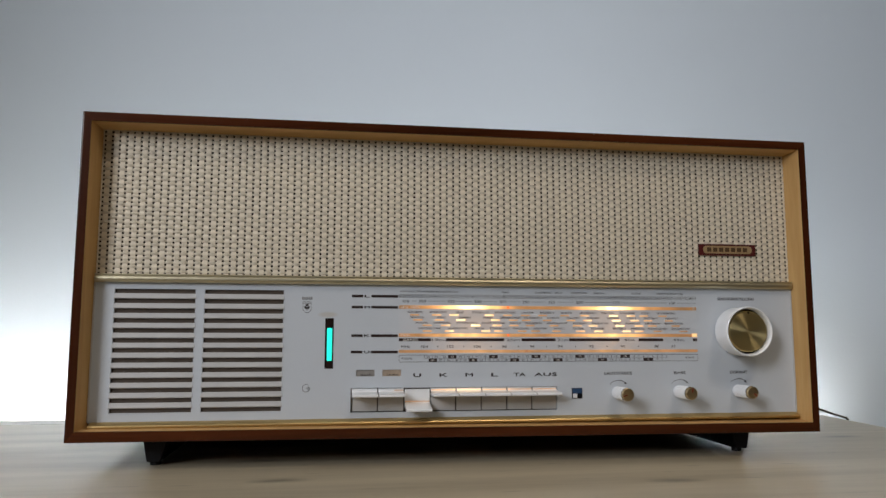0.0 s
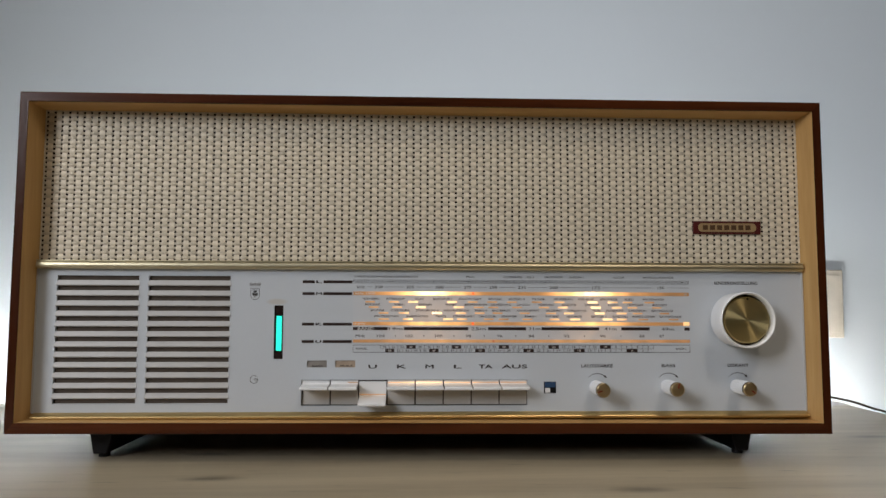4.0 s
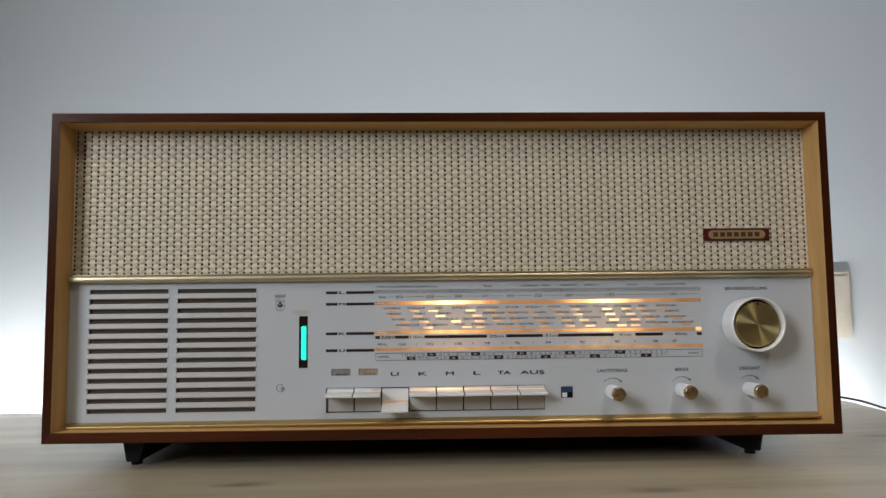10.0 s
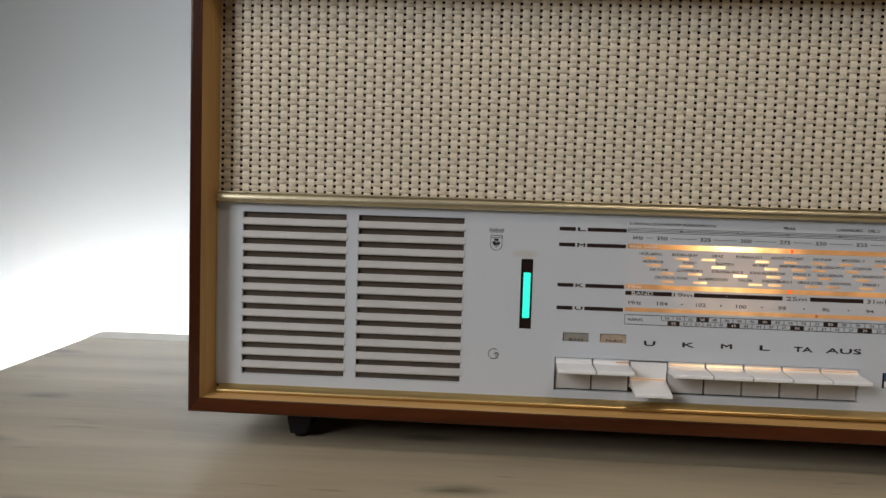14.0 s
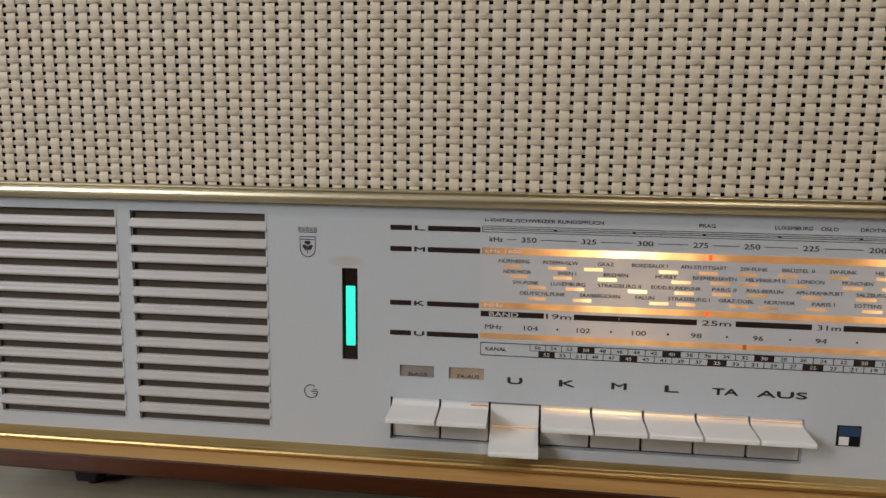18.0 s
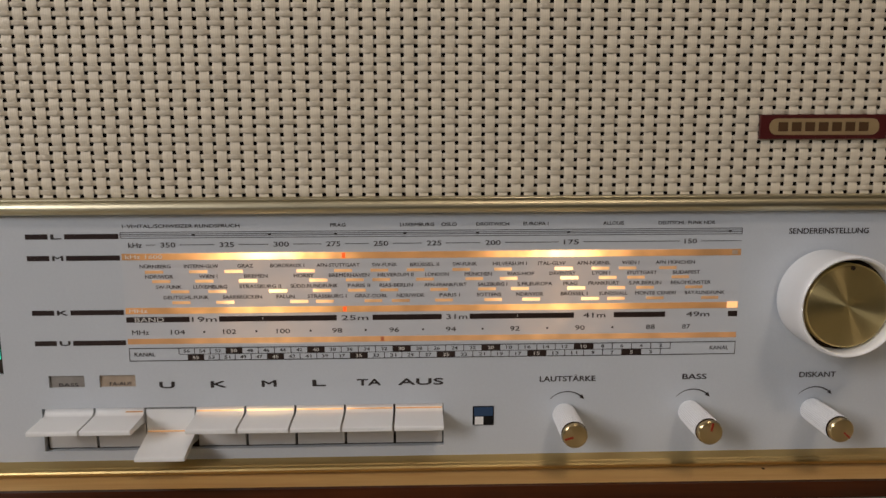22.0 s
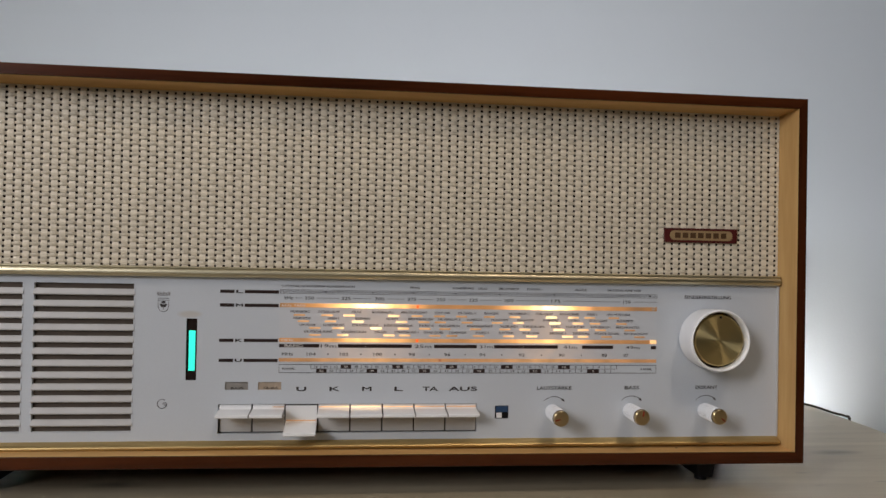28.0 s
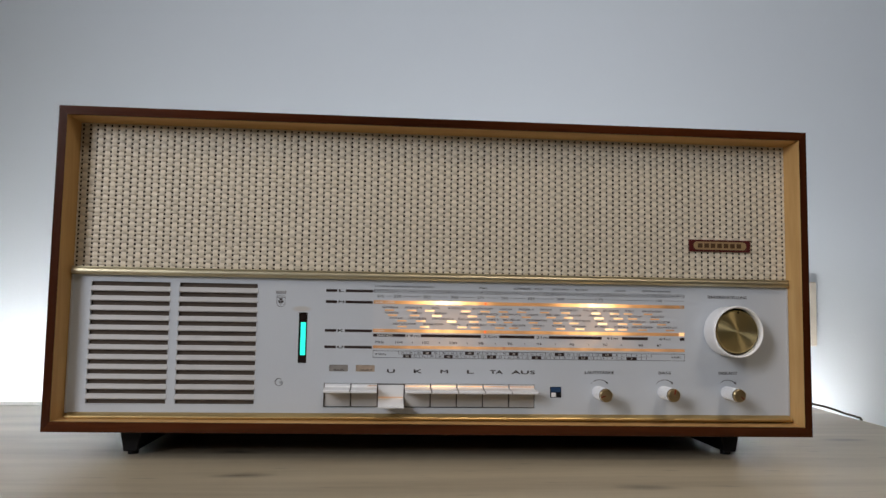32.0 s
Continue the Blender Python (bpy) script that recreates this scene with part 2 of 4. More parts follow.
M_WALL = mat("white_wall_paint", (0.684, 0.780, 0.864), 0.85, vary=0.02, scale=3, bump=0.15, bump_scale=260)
# unseen walls, kept dark to hold back bounced light
M_ROOM = mat("low_bounce_wall_paint", (0.17, 0.165, 0.155), 0.85, vary=0.03, scale=3)
# unseen east wall, lighter and warmer to bounce fill onto right-facing parts
M_EAST = mat("warm_bounce_wall_paint", (0.29, 0.26, 0.22), 0.85, vary=0.03, scale=3)
M_CEIL = mat("ceiling_paint", (0.78, 0.775, 0.765), 0.9, vary=0.02, scale=2)
M_FLOOR = wood("floor_boards", (0.06, 0.037, 0.024), (0.15, 0.095, 0.06), "x", 0.4)
M_TABLE = wood("pale_oak_laminate", (0.385, 0.325, 0.222), (0.60, 0.522, 0.376), "x", 0.32, 0.0, 1.0, 0.5, 0.5, 0.22, 1.10)
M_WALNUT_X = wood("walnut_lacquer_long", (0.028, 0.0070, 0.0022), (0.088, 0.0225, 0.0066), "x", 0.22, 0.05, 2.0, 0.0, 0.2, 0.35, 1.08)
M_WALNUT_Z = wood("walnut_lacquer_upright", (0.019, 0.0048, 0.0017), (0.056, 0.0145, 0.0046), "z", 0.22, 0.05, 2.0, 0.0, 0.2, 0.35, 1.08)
M_MAPLE_X = wood("honey_maple_long", (0.48, 0.268, 0.096), (0.62, 0.388, 0.160), "x", 0.45, 0.0, 2.5, 0.0, 0.15, 0.30, 1.06)
M_MAPLE_Z = wood("honey_maple_upright", (0.48, 0.268, 0.096), (0.62, 0.388, 0.160), "z", 0.45, 0.0, 2.5, 0.0, 0.15, 0.30, 1.06)
M_BLACK = mat("black_lacquer", (0.007, 0.0065, 0.0075), 0.5, vary=0.2, scale=40, spec=0.2)
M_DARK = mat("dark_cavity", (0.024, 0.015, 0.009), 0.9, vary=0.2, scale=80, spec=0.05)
M_BEHIND = mat("dark_brown_board", (0.075, 0.055, 0.040), 0.8, vary=0.2, scale=60)
M_BRASS = mat("brushed_brass", (0.58, 0.52, 0.365), 0.38, 1.0, 0.06, 30, (1, 12, 12), 0.03, 300)
M_DISC = turned("turned_brass", (0.86, 0.68, 0.33), 0.36)
M_RAIL = mat("polished_brass", (0.57, 0.41, 0.18), 0.40, 1.0, 0.05, 30, (1, 12, 12), 0.03, 300)
M_CAP = turned("dull_turned_brass", (0.60, 0.46, 0.26), 0.28)
M_WARP = mat("cream_plastic_ribbon", (0.780, 0.695, 0.545), 0.5, vary=0.08, scale=200, stretch=(1, 1, 0.3), bump=0.2, bump_scale=1500)
# cross ribbons: tan, darkened further for the shade they sit in
M_WEFT = mat("shaded_tan_plastic_ribbon", (0.620, 0.546, 0.423), 0.5, vary=0.12, scale=200, stretch=(0.3, 1, 1), bump=0.2, bump_scale=1500)


def ribbed(m, axis, width, deep=0.12, tone=0.95):
    """Fine parallel threads along a ribbon: relief and a slight change of tone across it."""
    t = m.node_tree
    b = t.nodes["Principled BSDF"]
    tc = t.nodes.new("ShaderNodeTexCoord")
    w = t.nodes.new("ShaderNodeTexWave")
    w.wave_type, w.bands_direction = "BANDS", axis
    w.inputs["Scale"].default_value = 0.314 / width
    w.inputs["Distortion"].default_value, w.inputs["Detail"].default_value = 0.6, 1.0
    t.links.new(tc.outputs["Object"], w.inputs["Vector"])
    bp = t.nodes.new("ShaderNodeBump")
    bp.inputs["Strength"].default_value, bp.inputs["Distance"].default_value = deep, 0.0002
    t.links.new(w.outputs["Fac"], bp.inputs["Height"])
    t.links.new(b.inputs["Normal"].links[0].from_socket, bp.inputs["Normal"])
    t.links.new(bp.outputs[0], b.inputs["Normal"])
    src = b.inputs["Base Color"].links[0].from_socket
    r = t.nodes.new("ShaderNodeMapRange")
    r.inputs["To Min"].default_value, r.inputs["To Max"].default_value = tone, 1.02
    t.links.new(w.outputs["Fac"], r.inputs[0])
    v = t.nodes.new("ShaderNodeVectorMath")
    v.operation = "SCALE"
    t.links.new(src, v.inputs[0])
    t.links.new(r.outputs[0], v.inputs["Scale"])
    t.links.new(v.outputs[0], b.inputs["Base Color"])


ribbed(M_WARP, "X", 0.00090)
ribbed(M_WEFT, "Z", 0.00085)
M_KEY = mat("ivory_white_plastic", (0.82, 0.83, 0.83), 0.16, vary=0.02, scale=50, coat=0.4)
# lower key faces, greyer than the keys above them
M_SKIRT = mat("grey_key_skirt", (0.50, 0.485, 0.465), 0.4, vary=0.04, scale=60)
M_KNOB = mat("white_knob_plastic", (0.90, 0.92, 0.94), 0.25, vary=0.02, scale=50, coat=0.2)
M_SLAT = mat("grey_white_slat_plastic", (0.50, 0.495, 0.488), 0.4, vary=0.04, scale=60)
M_INK = mat("black_brown_ink", (0.030, 0.024, 0.024), 0.45, vary=0.15, scale=300)
M_BAR = mat("dark_brown_bar", (0.028, 0.016, 0.014), 0.3, vary=0.15, scale=200)
M_CROWN = mat("pale_grey_ink", (0.27, 0.27, 0.28), 0.45)
M_PALE = mat("pale_ink", (0.7, 0.68, 0.64), 0.5)
M_MAROON = mat("maroon_enamel", (0.085, 0.014, 0.013), 0.3, vary=0.1, scale=200)
M_GOLDTONE = mat("gold_enamel", (0.44, 0.31, 0.16), 0.35, 0.3, 0.06, 200)
M_BROWN = mat("brown_enamel", (0.09, 0.045, 0.02), 0.4)
M_EYEGLASS = mat("smoked_glass", (0.022, 0.013, 0.011), 0.15)
M_EYE = glow("green_tuning_light", (0.0, 0.70, 0.545), 1.0)
M_POINTER = glow("red_pointer_light", (0.9, 0.10, 0.02), 0.9)
M_RED = mat("brick_red_plastic", (0.50, 0.15, 0.06), 0.35)
M_MARK = mat("red_mark_paint", (0.34, 0.03, 0.012), 0.4)
M_BLUE = mat("blue_enamel", (0.022, 0.062, 0.14), 0.35)
M_WIN_GREY = mat("grey_window_plastic", (0.27, 0.25, 0.23), 0.3, vary=0.12, scale=200)
M_WIN_TAN = mat("tan_window_plastic", (0.42, 0.33, 0.25), 0.3, vary=0.15, scale=200)
M_BATTEN = mat("pale_edge_laminate", (0.62, 0.59, 0.53), 0.3, vary=0.05, scale=30, stretch=(0.1, 1, 1))
M_CABLE = mat("black_cable_rubber", (0.03, 0.026, 0.022), 0.5)
M_PLATE = mat("cream_switch_plastic", (0.74, 0.71, 0.64), 0.35)
M_STRIP_M = lit_strip("amber_strip_bright", 0.06, 3.2, 0.027, (1.0, 0.42, 0.13), (1.0, 0.68, 0.28))
M_STRIP_K = lit_strip("amber_strip_middle", 0.14, 0.95, 0.036, (1.0, 0.42, 0.13), (1.0, 0.57, 0.20))
M_STRIP_U = lit_strip("amber_strip_soft", 0.16, 0.20, 0.06, (1.0, 0.43, 0.17), (1.0, 0.52, 0.22))
M_TAB = lit_strip("amber_tab", 0.11, 1.95, 0.030, (1.0, 0.52, 0.24), (1.0, 0.70, 0.34))
# emission for the amber dial's reflection in the push keys
M_GLINT = lit_strip("amber_key_glint", 0.0, 1.5, 0.046, (1.0, 0.5, 0.2), (1.0, 0.68, 0.34))
# panel grey with emission put in for the dial's bloom
M_BLOOM = lit_strip("dial_bloom_emission", 0.004, 0.15, 0.034, (1.0, 0.5, 0.2), (1.0, 0.55, 0.22))
M_BLOOM.node_tree.nodes["Principled BSDF"].inputs["Base Color"].default_value = (0.552, 0.592, 0.634, 1)
M_BLOOM.node_tree.nodes["Principled BSDF"].inputs["Roughness"].default_value = 0.34
M_END = glow("amber_end_light", (1.0, 0.62, 0.28), 0.6)


def panel_material():
    """Silver-grey painted front with fine speckle and a faint yellowed stain above the tuning light."""
    m = mat("silver_grey_front_paint", (0.552, 0.592, 0.634), 0.34, 0.0, 0.02, 12, bump=0.06, bump_scale=1800, fine=0.015)
    t = m.node_tree
    b = t.nodes["Principled BSDF"]
    src = b.inputs["Base Color"].links[0].from_socket
    tc = t.nodes.new("ShaderNodeTexCoord")
    mp = t.nodes.new("ShaderNodeMapping")
    mp.inputs["Location"].default_value = (0.113 / 0.0085, 0, -0.1178 / 0.0026)
    mp.inputs["Scale"].default_value = (1 / 0.0085, 0.0, 1 / 0.0026)
    t.links.new(tc.outputs["Object"], mp.inputs[0])
    ln = t.nodes.new("ShaderNodeVectorMath")
    ln.operation = "LENGTH"
    t.links.new(mp.outputs[0], ln.inputs[0])
    r = t.nodes.new("ShaderNodeMapRange")
    r.inputs["From Min"].default_value, r.inputs["From Max"].default_value = 0.55, 1.05
    r.inputs["To Min"].default_value, r.inputs["To Max"].default_value = 0.55, 0.0
    t.links.new(ln.outputs["Value"], r.inputs[0])
    mx = t.nodes.new("ShaderNodeMix")
    mx.data_type = "RGBA"
    t.links.new(r.outputs[0], mx.inputs[0])
    t.links.new(src, mx.inputs[6])
    mx.inputs[7].default_value = (0.50, 0.45, 0.38, 1)
    t.links.new(mx.outputs[2], b.inputs["Base Color"])
    return m


M_PANEL = panel_material()


# ---- mesh helpers ----
def mesh_of(name, bm, material, smooth=False):
    me = bpy.data.meshes.new(name)
    bm.normal_update()
    bm.to_mesh(me)
    bm.free()
    me.materials.append(material)
    if smooth:
        for p in me.polygons:
            p.use_smooth = True
    return me


def part(name, bm, material, parent, label="", smooth=False):
    ob = new(name, bm if isinstance(bm, bpy.types.Mesh) else mesh_of(name, bm, material, smooth))
    ob.parent = parent
    if label:
        tagged(ob, label)
    return ob


def thing(name, label, category, group="", at=(0, 0, 0)):
    ob = new(name)
    ob.location = at
    ob.empty_display_size = 0.05
    return tagged(ob, label, category, group)


def structure(name, bm, material, label, category):
    return tagged(new(name, mesh_of(name, bm, material)), label, category, kind="structure")


def add_box(bm, x0, x1, y0, y1, z0, z1, bevel=0.0, seg=2):
    vs = [bm.verts.new((x, y, z)) for x in (x0, x1) for y in (y0, y1) for z in (z0, z1)]
    fs = [bm.faces.new([vs[i] for i in q]) for q in
          ((0, 1, 3, 2), (4, 6, 7, 5), (0, 4, 5, 1), (2, 3, 7, 6), (0, 2, 6, 4), (1, 5, 7, 3))]
    if bevel:
        es = list({e for f in fs for e in f.edges})
        bmesh.ops.bevel(bm, geom=es, offset=bevel, segments=seg, profile=0.5, affect="EDGES")
    return bm


def box(x0, x1, y0, y1, z0, z1, bevel=0.0, seg=2):
    return add_box(bmesh.new(), x0, x1, y0, y1, z0, z1, bevel, seg)


def prism(points, axis, a, b, bevel=0.0, seg=2):
    """A closed outline pushed along an axis from a to b. For 'x' points are (y, z), for 'y' (x, z), for 'z' (x, y)."""
    bm = bmesh.new()
    place = {"x": lambda p, s: (s, p[0], p[1]), "y": lambda p, s: (p[0], s, p[1]), "z": lambda p, s: (p[0], p[1], s)}[axis]
    lo = [bm.verts.new(place(p, a)) for p in points]
    hi = [bm.verts.new(place(p, b)) for p in points]
    n = len(points)
    bm.faces.new(lo)
    bm.faces.new(hi[::-1])
    for i in range(n):
        bm.faces.new((lo[i], hi[i], hi[(i + 1) % n], lo[(i + 1) % n]))
    bmesh.ops.recalc_face_normals(bm, faces=bm.faces)
    if bevel:
        bmesh.ops.bevel(bm, geom=list(bm.edges), offset=bevel, segments=seg, profile=0.5, affect="EDGES")
    return bm


def lathe(profile, x, z, steps=64, flutes=0, depth=0.0):
    """A profile of (radius, y) turned round the axis y through (x, z)."""
    bm = bmesh.new()
    rings = []
    for r, y in profile:
        if r < 1e-6:
            rings.append([bm.verts.new((x, y, z))])
            continue
        ring = []
        for i in range(steps):
            a = 2 * math.pi * i / steps
            rr = r - (depth if flutes and i % 2 else 0)
            ring.append(bm.verts.new((x + rr * math.cos(a), y, z + rr * math.sin(a))))
        rings.append(ring)
    for p, q in zip(rings, rings[1:]):
        for i in range(steps):
            j = (i + 1) % steps
            if len(p) == 1 and len(q) > 1:
                bm.faces.new((p[0], q[i], q[j]))
            elif len(q) == 1 and len(p) > 1:
                bm.faces.new((p[i], q[0], p[j]))
            elif len(p) > 1:
                bm.faces.new((p[i], q[i], q[j], p[j]))
    bmesh.ops.recalc_face_normals(bm, faces=bm.faces)
    return bm


def tube(points, r, sides=10):
    bm = bmesh.new()
    pts = [Vector(p) for p in points]
    rings = []
    for i, p in enumerate(pts):
        d = (pts[min(i + 1, len(pts) - 1)] - pts[max(i - 1, 0)]).normalized()
        u = d.orthogonal().normalized() if abs(d.z) > 0.95 else d.cross(Vector((0, 0, 1))).normalized()
        v = d.cross(u)
        rings.append([bm.verts.new(p + r * (math.cos(2 * math.pi * k / sides) * u + math.sin(2 * math.pi * k / sides) * v))
                      for k in range(sides)])
    for a, b in zip(rings, rings[1:]):
        for k in range(sides):
            bm.faces.new((a[k], a[(k + 1) % sides], b[(k + 1) % sides], b[k]))
    bm.faces.new(rings[0])
    bm.faces.new(rings[-1])
    bmesh.ops.recalc_face_normals(bm, faces=bm.faces)
    return bm


def smooth_line(ctrl, n=10):
    """Catmull-Rom points through the control points."""
    p = [Vector(c) for c in ctrl]
    p = [2 * p[0] - p[1]] + p + [2 * p[-1] - p[-2]]
    out = []
    for i in range(1, len(p) - 2):
        for k in range(n):
            t = k / n
            out.append(0.5 * ((2 * p[i]) + (p[i + 1] - p[i - 1]) * t + (2 * p[i - 1] - 5 * p[i] + 4 * p[i + 1] - p[i + 2]) * t * t
                              + (3 * p[i] - p[i - 1] - 3 * p[i + 1] + p[i + 2]) * t ** 3))
    return out + [p[-2]]


# ---- the room ----
X0, X1, Y0, Y1, Z0, Z1 = -2.6, 2.0, -2.0, 0.400, -0.75, 2.0
structure("wall_north", box(X0 - 0.15, X1 + 0.15, Y1, Y1 + 0.15, Z0, Z1), M_WALL, "plain white painted wall behind the radio", "wall")
structure("wall_east", box(X1, X1 + 0.15, Y0, Y1, Z0, Z1), M_EAST, "plain unseen side wall, toned to bounce warm light", "wall")
structure("wall_west", box(X0 - 0.15, X0, Y0, Y1, Z0, Z1), M_ROOM, "plain unseen side wall, dark grey to limit bounce", "wall")
# unseen wall end, added to keep window light off the left side
structure("wall_shade_block", box(-1.22, -1.08, -0.755, Y1, Z0, Z1), M_ROOM, "unseen wall end added to shade the left from the window", "wall")
bm = bmesh.new()
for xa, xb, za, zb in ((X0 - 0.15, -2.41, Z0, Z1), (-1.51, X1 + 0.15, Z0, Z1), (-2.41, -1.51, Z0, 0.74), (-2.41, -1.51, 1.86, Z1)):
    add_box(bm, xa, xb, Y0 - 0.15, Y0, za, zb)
structure("wall_south", bm, M_ROOM, "plain unseen wall with a window opening, dark grey to limit bounce", "wall")
structure("floor", box(X0 - 0.15, X1 + 0.15, Y0 - 0.15, Y1 + 0.15, Z0 - 0.1, Z0), M_FLOOR, "brown wooden floor of the room", "floor")
structure("ceiling", box(X0 - 0.15, X1 + 0.15, Y0 - 0.15, Y1 + 0.15, Z1, Z1 + 0.1), M_CEIL, "plain white ceiling", "ceiling")

# ---- the table ----
TX0, TX1, TY0, TY1 = -0.512, 0.482, -0.30, 0.304
table = thing("side_table", "pale grey-brown oak laminate side table against the wall", "table", at=(0, 0, 0))
part("tabletop", box(TX0, TX1, TY0, TY1, -0.030, 0.0, 0.0015), M_TABLE, table)
part("rear_strip", box(TX0, TX1, TY1 - 0.030, TY1, 0.0, 0.0004, 0.0001), M_BATTEN, table, "pale strip along the rear edge")
leg_mesh = mesh_of("leg", box(-0.022, 0.022, -0.022, 0.022, Z0, -0.030, 0.002), M_TABLE)
for lx in (TX0 + 0.04, TX1 - 0.04):
    for ly in (TY0 + 0.04, TY1 - 0.04):
        leg = part("leg", leg_mesh, M_TABLE, table)
        leg.location = (lx, ly, 0)

# ---- the radio: cabinet ----
radio = thing("table_radio", "vintage walnut valve radio with woven cream grille, switched on", "radio")
radio.matrix_world = TILT
W, ZB, ZT, TH, DEPTH = 0.3010, 0.022, 0.2718, 0.0066, 0.205
ZBI, ZTI = ZB + 0.0078, ZT - 0.0070
DROP = 0.0012


def board(points):
    """A mitred board of the cabinet, with its long front and back edges rounded."""
    bm = prism(points, "y", -0.0008, DEPTH)
    outer = lambda v: abs(v.co.x) > W - 1e-5 and (v.co.z > ZT - 1e-5 or v.co.z < ZB + DROP + 1e-5)
    es = [e for e in bm.edges if abs(e.verts[0].co.y - e.verts[1].co.y) < 1e-6 and all(outer(v) for v in e.verts)]
    bmesh.ops.bevel(bm, geom=es, offset=0.0012, segments=4, profile=0.5, affect="EDGES")
    return bm


part("cabinet_top", board([(-W, ZT), (W, ZT), (W - TH, ZTI), (-W + TH, ZTI)]), M_WALNUT_X, radio, "glossy dark walnut top board")
part("cabinet_bottom", board([(-W, ZB + DROP), (W, ZB - DROP), (W - TH, ZBI - DROP), (-W + TH, ZBI + DROP)]), M_WALNUT_X, radio, "glossy dark walnut bottom board")
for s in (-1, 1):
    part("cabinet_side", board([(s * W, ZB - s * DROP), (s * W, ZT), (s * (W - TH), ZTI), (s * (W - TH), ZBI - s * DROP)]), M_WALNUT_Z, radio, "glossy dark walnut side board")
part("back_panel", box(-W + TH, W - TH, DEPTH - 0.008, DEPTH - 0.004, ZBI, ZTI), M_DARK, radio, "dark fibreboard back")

# pale wooden lining that slopes inwards from the rim
YI = 0.0172
for s in (-1, 1):
    part("side_lining", prism([(s * (W - TH - 0.0001), -0.0005), (s * 0.2905, YI), (s * (W - TH - 0.0001), YI)], "z", ZBI - DROP, ZTI),
         M_MAPLE_Z, radio, "honey-coloured wooden inner lining")
part("top_lining", prism([(0.0010, ZTI - 0.0001), (YI, ZTI - 0.0024), (YI, ZTI - 0.0001)], "x", -W + TH, W - TH), M_MAPLE_X, radio, "honey-coloured wooden inner lining")
lining = part("bottom_lining", prism([(0.0010, ZBI + 0.0001), (YI, ZBI + 0.0016), (YI, ZBI + 0.0001)], "x", -W + TH, W - TH), M_MAPLE_X, radio,
              "honey-coloured wooden inner lining")
lining.rotation_euler = (0, math.atan(DROP / W), 0)
part("pin", box(0.2135, 0.2146, 0.0094, 0.0106, 0.0304, 0.03085), M_DARK, lining, "small dark nail head")

# runner feet
for s in (-1, 1):
    foot = part("foot", prism([(s * 0.2525, ZB), (s * 0.2340, ZB), (s * 0.2390, 0.0042), (s * 0.2490, 0.0042)], "y", 0.026, 0.175, 0.0008),
                M_BLACK, radio, "black lacquered runner foot")
    for y, up in ((0.030, 0.001), (0.160, 0.0034)):
        part("rubber_pad", lathe([(0.0, 0.0), (0.0042, 0.0), (0.0042, 0.0036), (0.0, 0.0036)], 0, 0, 16), M_BLACK, foot,
             "small black rubber pad").matrix_basis = pose(s * 0.244, y + 0.005, up, 90, 0, 0)

# unseen bar, added to stop light leaking in under the radio
part("light_stop_bar", box(-0.250, 0.250, 0.168, 0.175, 0.0006, ZB), M_BLACK, radio, "black bar added between the rear feet to block light")

# ---- woven grille ----
PX, PZ = 0.005444, 0.00349
GX0, GX1, GZ0, GZ1 = -0.2905, 0.2905, 0.1465, 0.2630
YC = 0.0176
NX, NZ = 108, 34
WX, WZ = 0.0596 - 64.5 * PX, 0.14745
# near-black sheet close behind the ribbons stands in for the shaded depth
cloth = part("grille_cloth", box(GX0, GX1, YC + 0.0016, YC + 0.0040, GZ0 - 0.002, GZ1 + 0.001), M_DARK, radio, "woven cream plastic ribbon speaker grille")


def strand(name, material, long_axis, width, pitch, count, phase, amp, thick, wiggle, flat, swell, dip):
    """A flat ribbon that dips over and under its crossings; its faces are gently domed."""
    bm = bmesh.new()
    per = 8
    rows = []
    n = (count + 1) * per
    for i in range(n + 1):
        s = (i / per - 0.5) * pitch
        u = math.sin(math.pi * (i / per + phase))
        y = -amp * math.copysign(abs(u) ** flat, u) + dip * (1 - abs(u)) ** 2
        squeeze = 1.0 + swell * max(u, 0.0)
        row = []
        for f in (-0.5, -0.36, 0.0, 0.36, 0.5):
            dome = thick * (1 - (abs(f) / 0.5) ** 3)
            c = f * width * squeeze + wiggle * math.sin(s * 23 + phase * 2)
            p = (c, y - dome, s) if long_axis == "z" else (s, y - dome, c)
            row.append(bm.verts.new(p))
        rows.append(row)
    for a, b in zip(rows, rows[1:]):
        for k in range(4):
            bm.faces.new((a[k], a[k + 1], b[k + 1], b[k]) if long_axis == "x" else (a[k], b[k], b[k + 1], a[k + 1]))
    return mesh_of(name, bm, material, True)


warps = [strand("upright_ribbon", M_WARP, "z", 0.00394, PZ, NZ - 1, p, 0.00026, 0.00012, 0.00010, 0.8, 0.05, 0.0) for p in (0, 1)]
wefts = [strand("cross_ribbon", M_WEFT, "x", 0.00200, PX, NX - 1, p, 0.00046, 0.00020, 0.00004, 0.8, 0.06, 0.0003) for p in (1, 0)]
for i in range(NX):
    part("upright_ribbon", warps[i % 2], M_WARP, cloth).location = (WX + i * PX, YC, WZ)
for j in range(NZ):
    part("cross_ribbon", wefts[j % 2], M_WEFT, cloth).location = (WX, YC, WZ + j * PZ)

# badge on the grille: plain shapes only
badge = part("badge", box(0.2060, 0.2592, 0.0158, 0.0174, 0.1712, 0.1812, 0.0003), M_MAROON, radio, "maroon and gold enamel maker's badge")


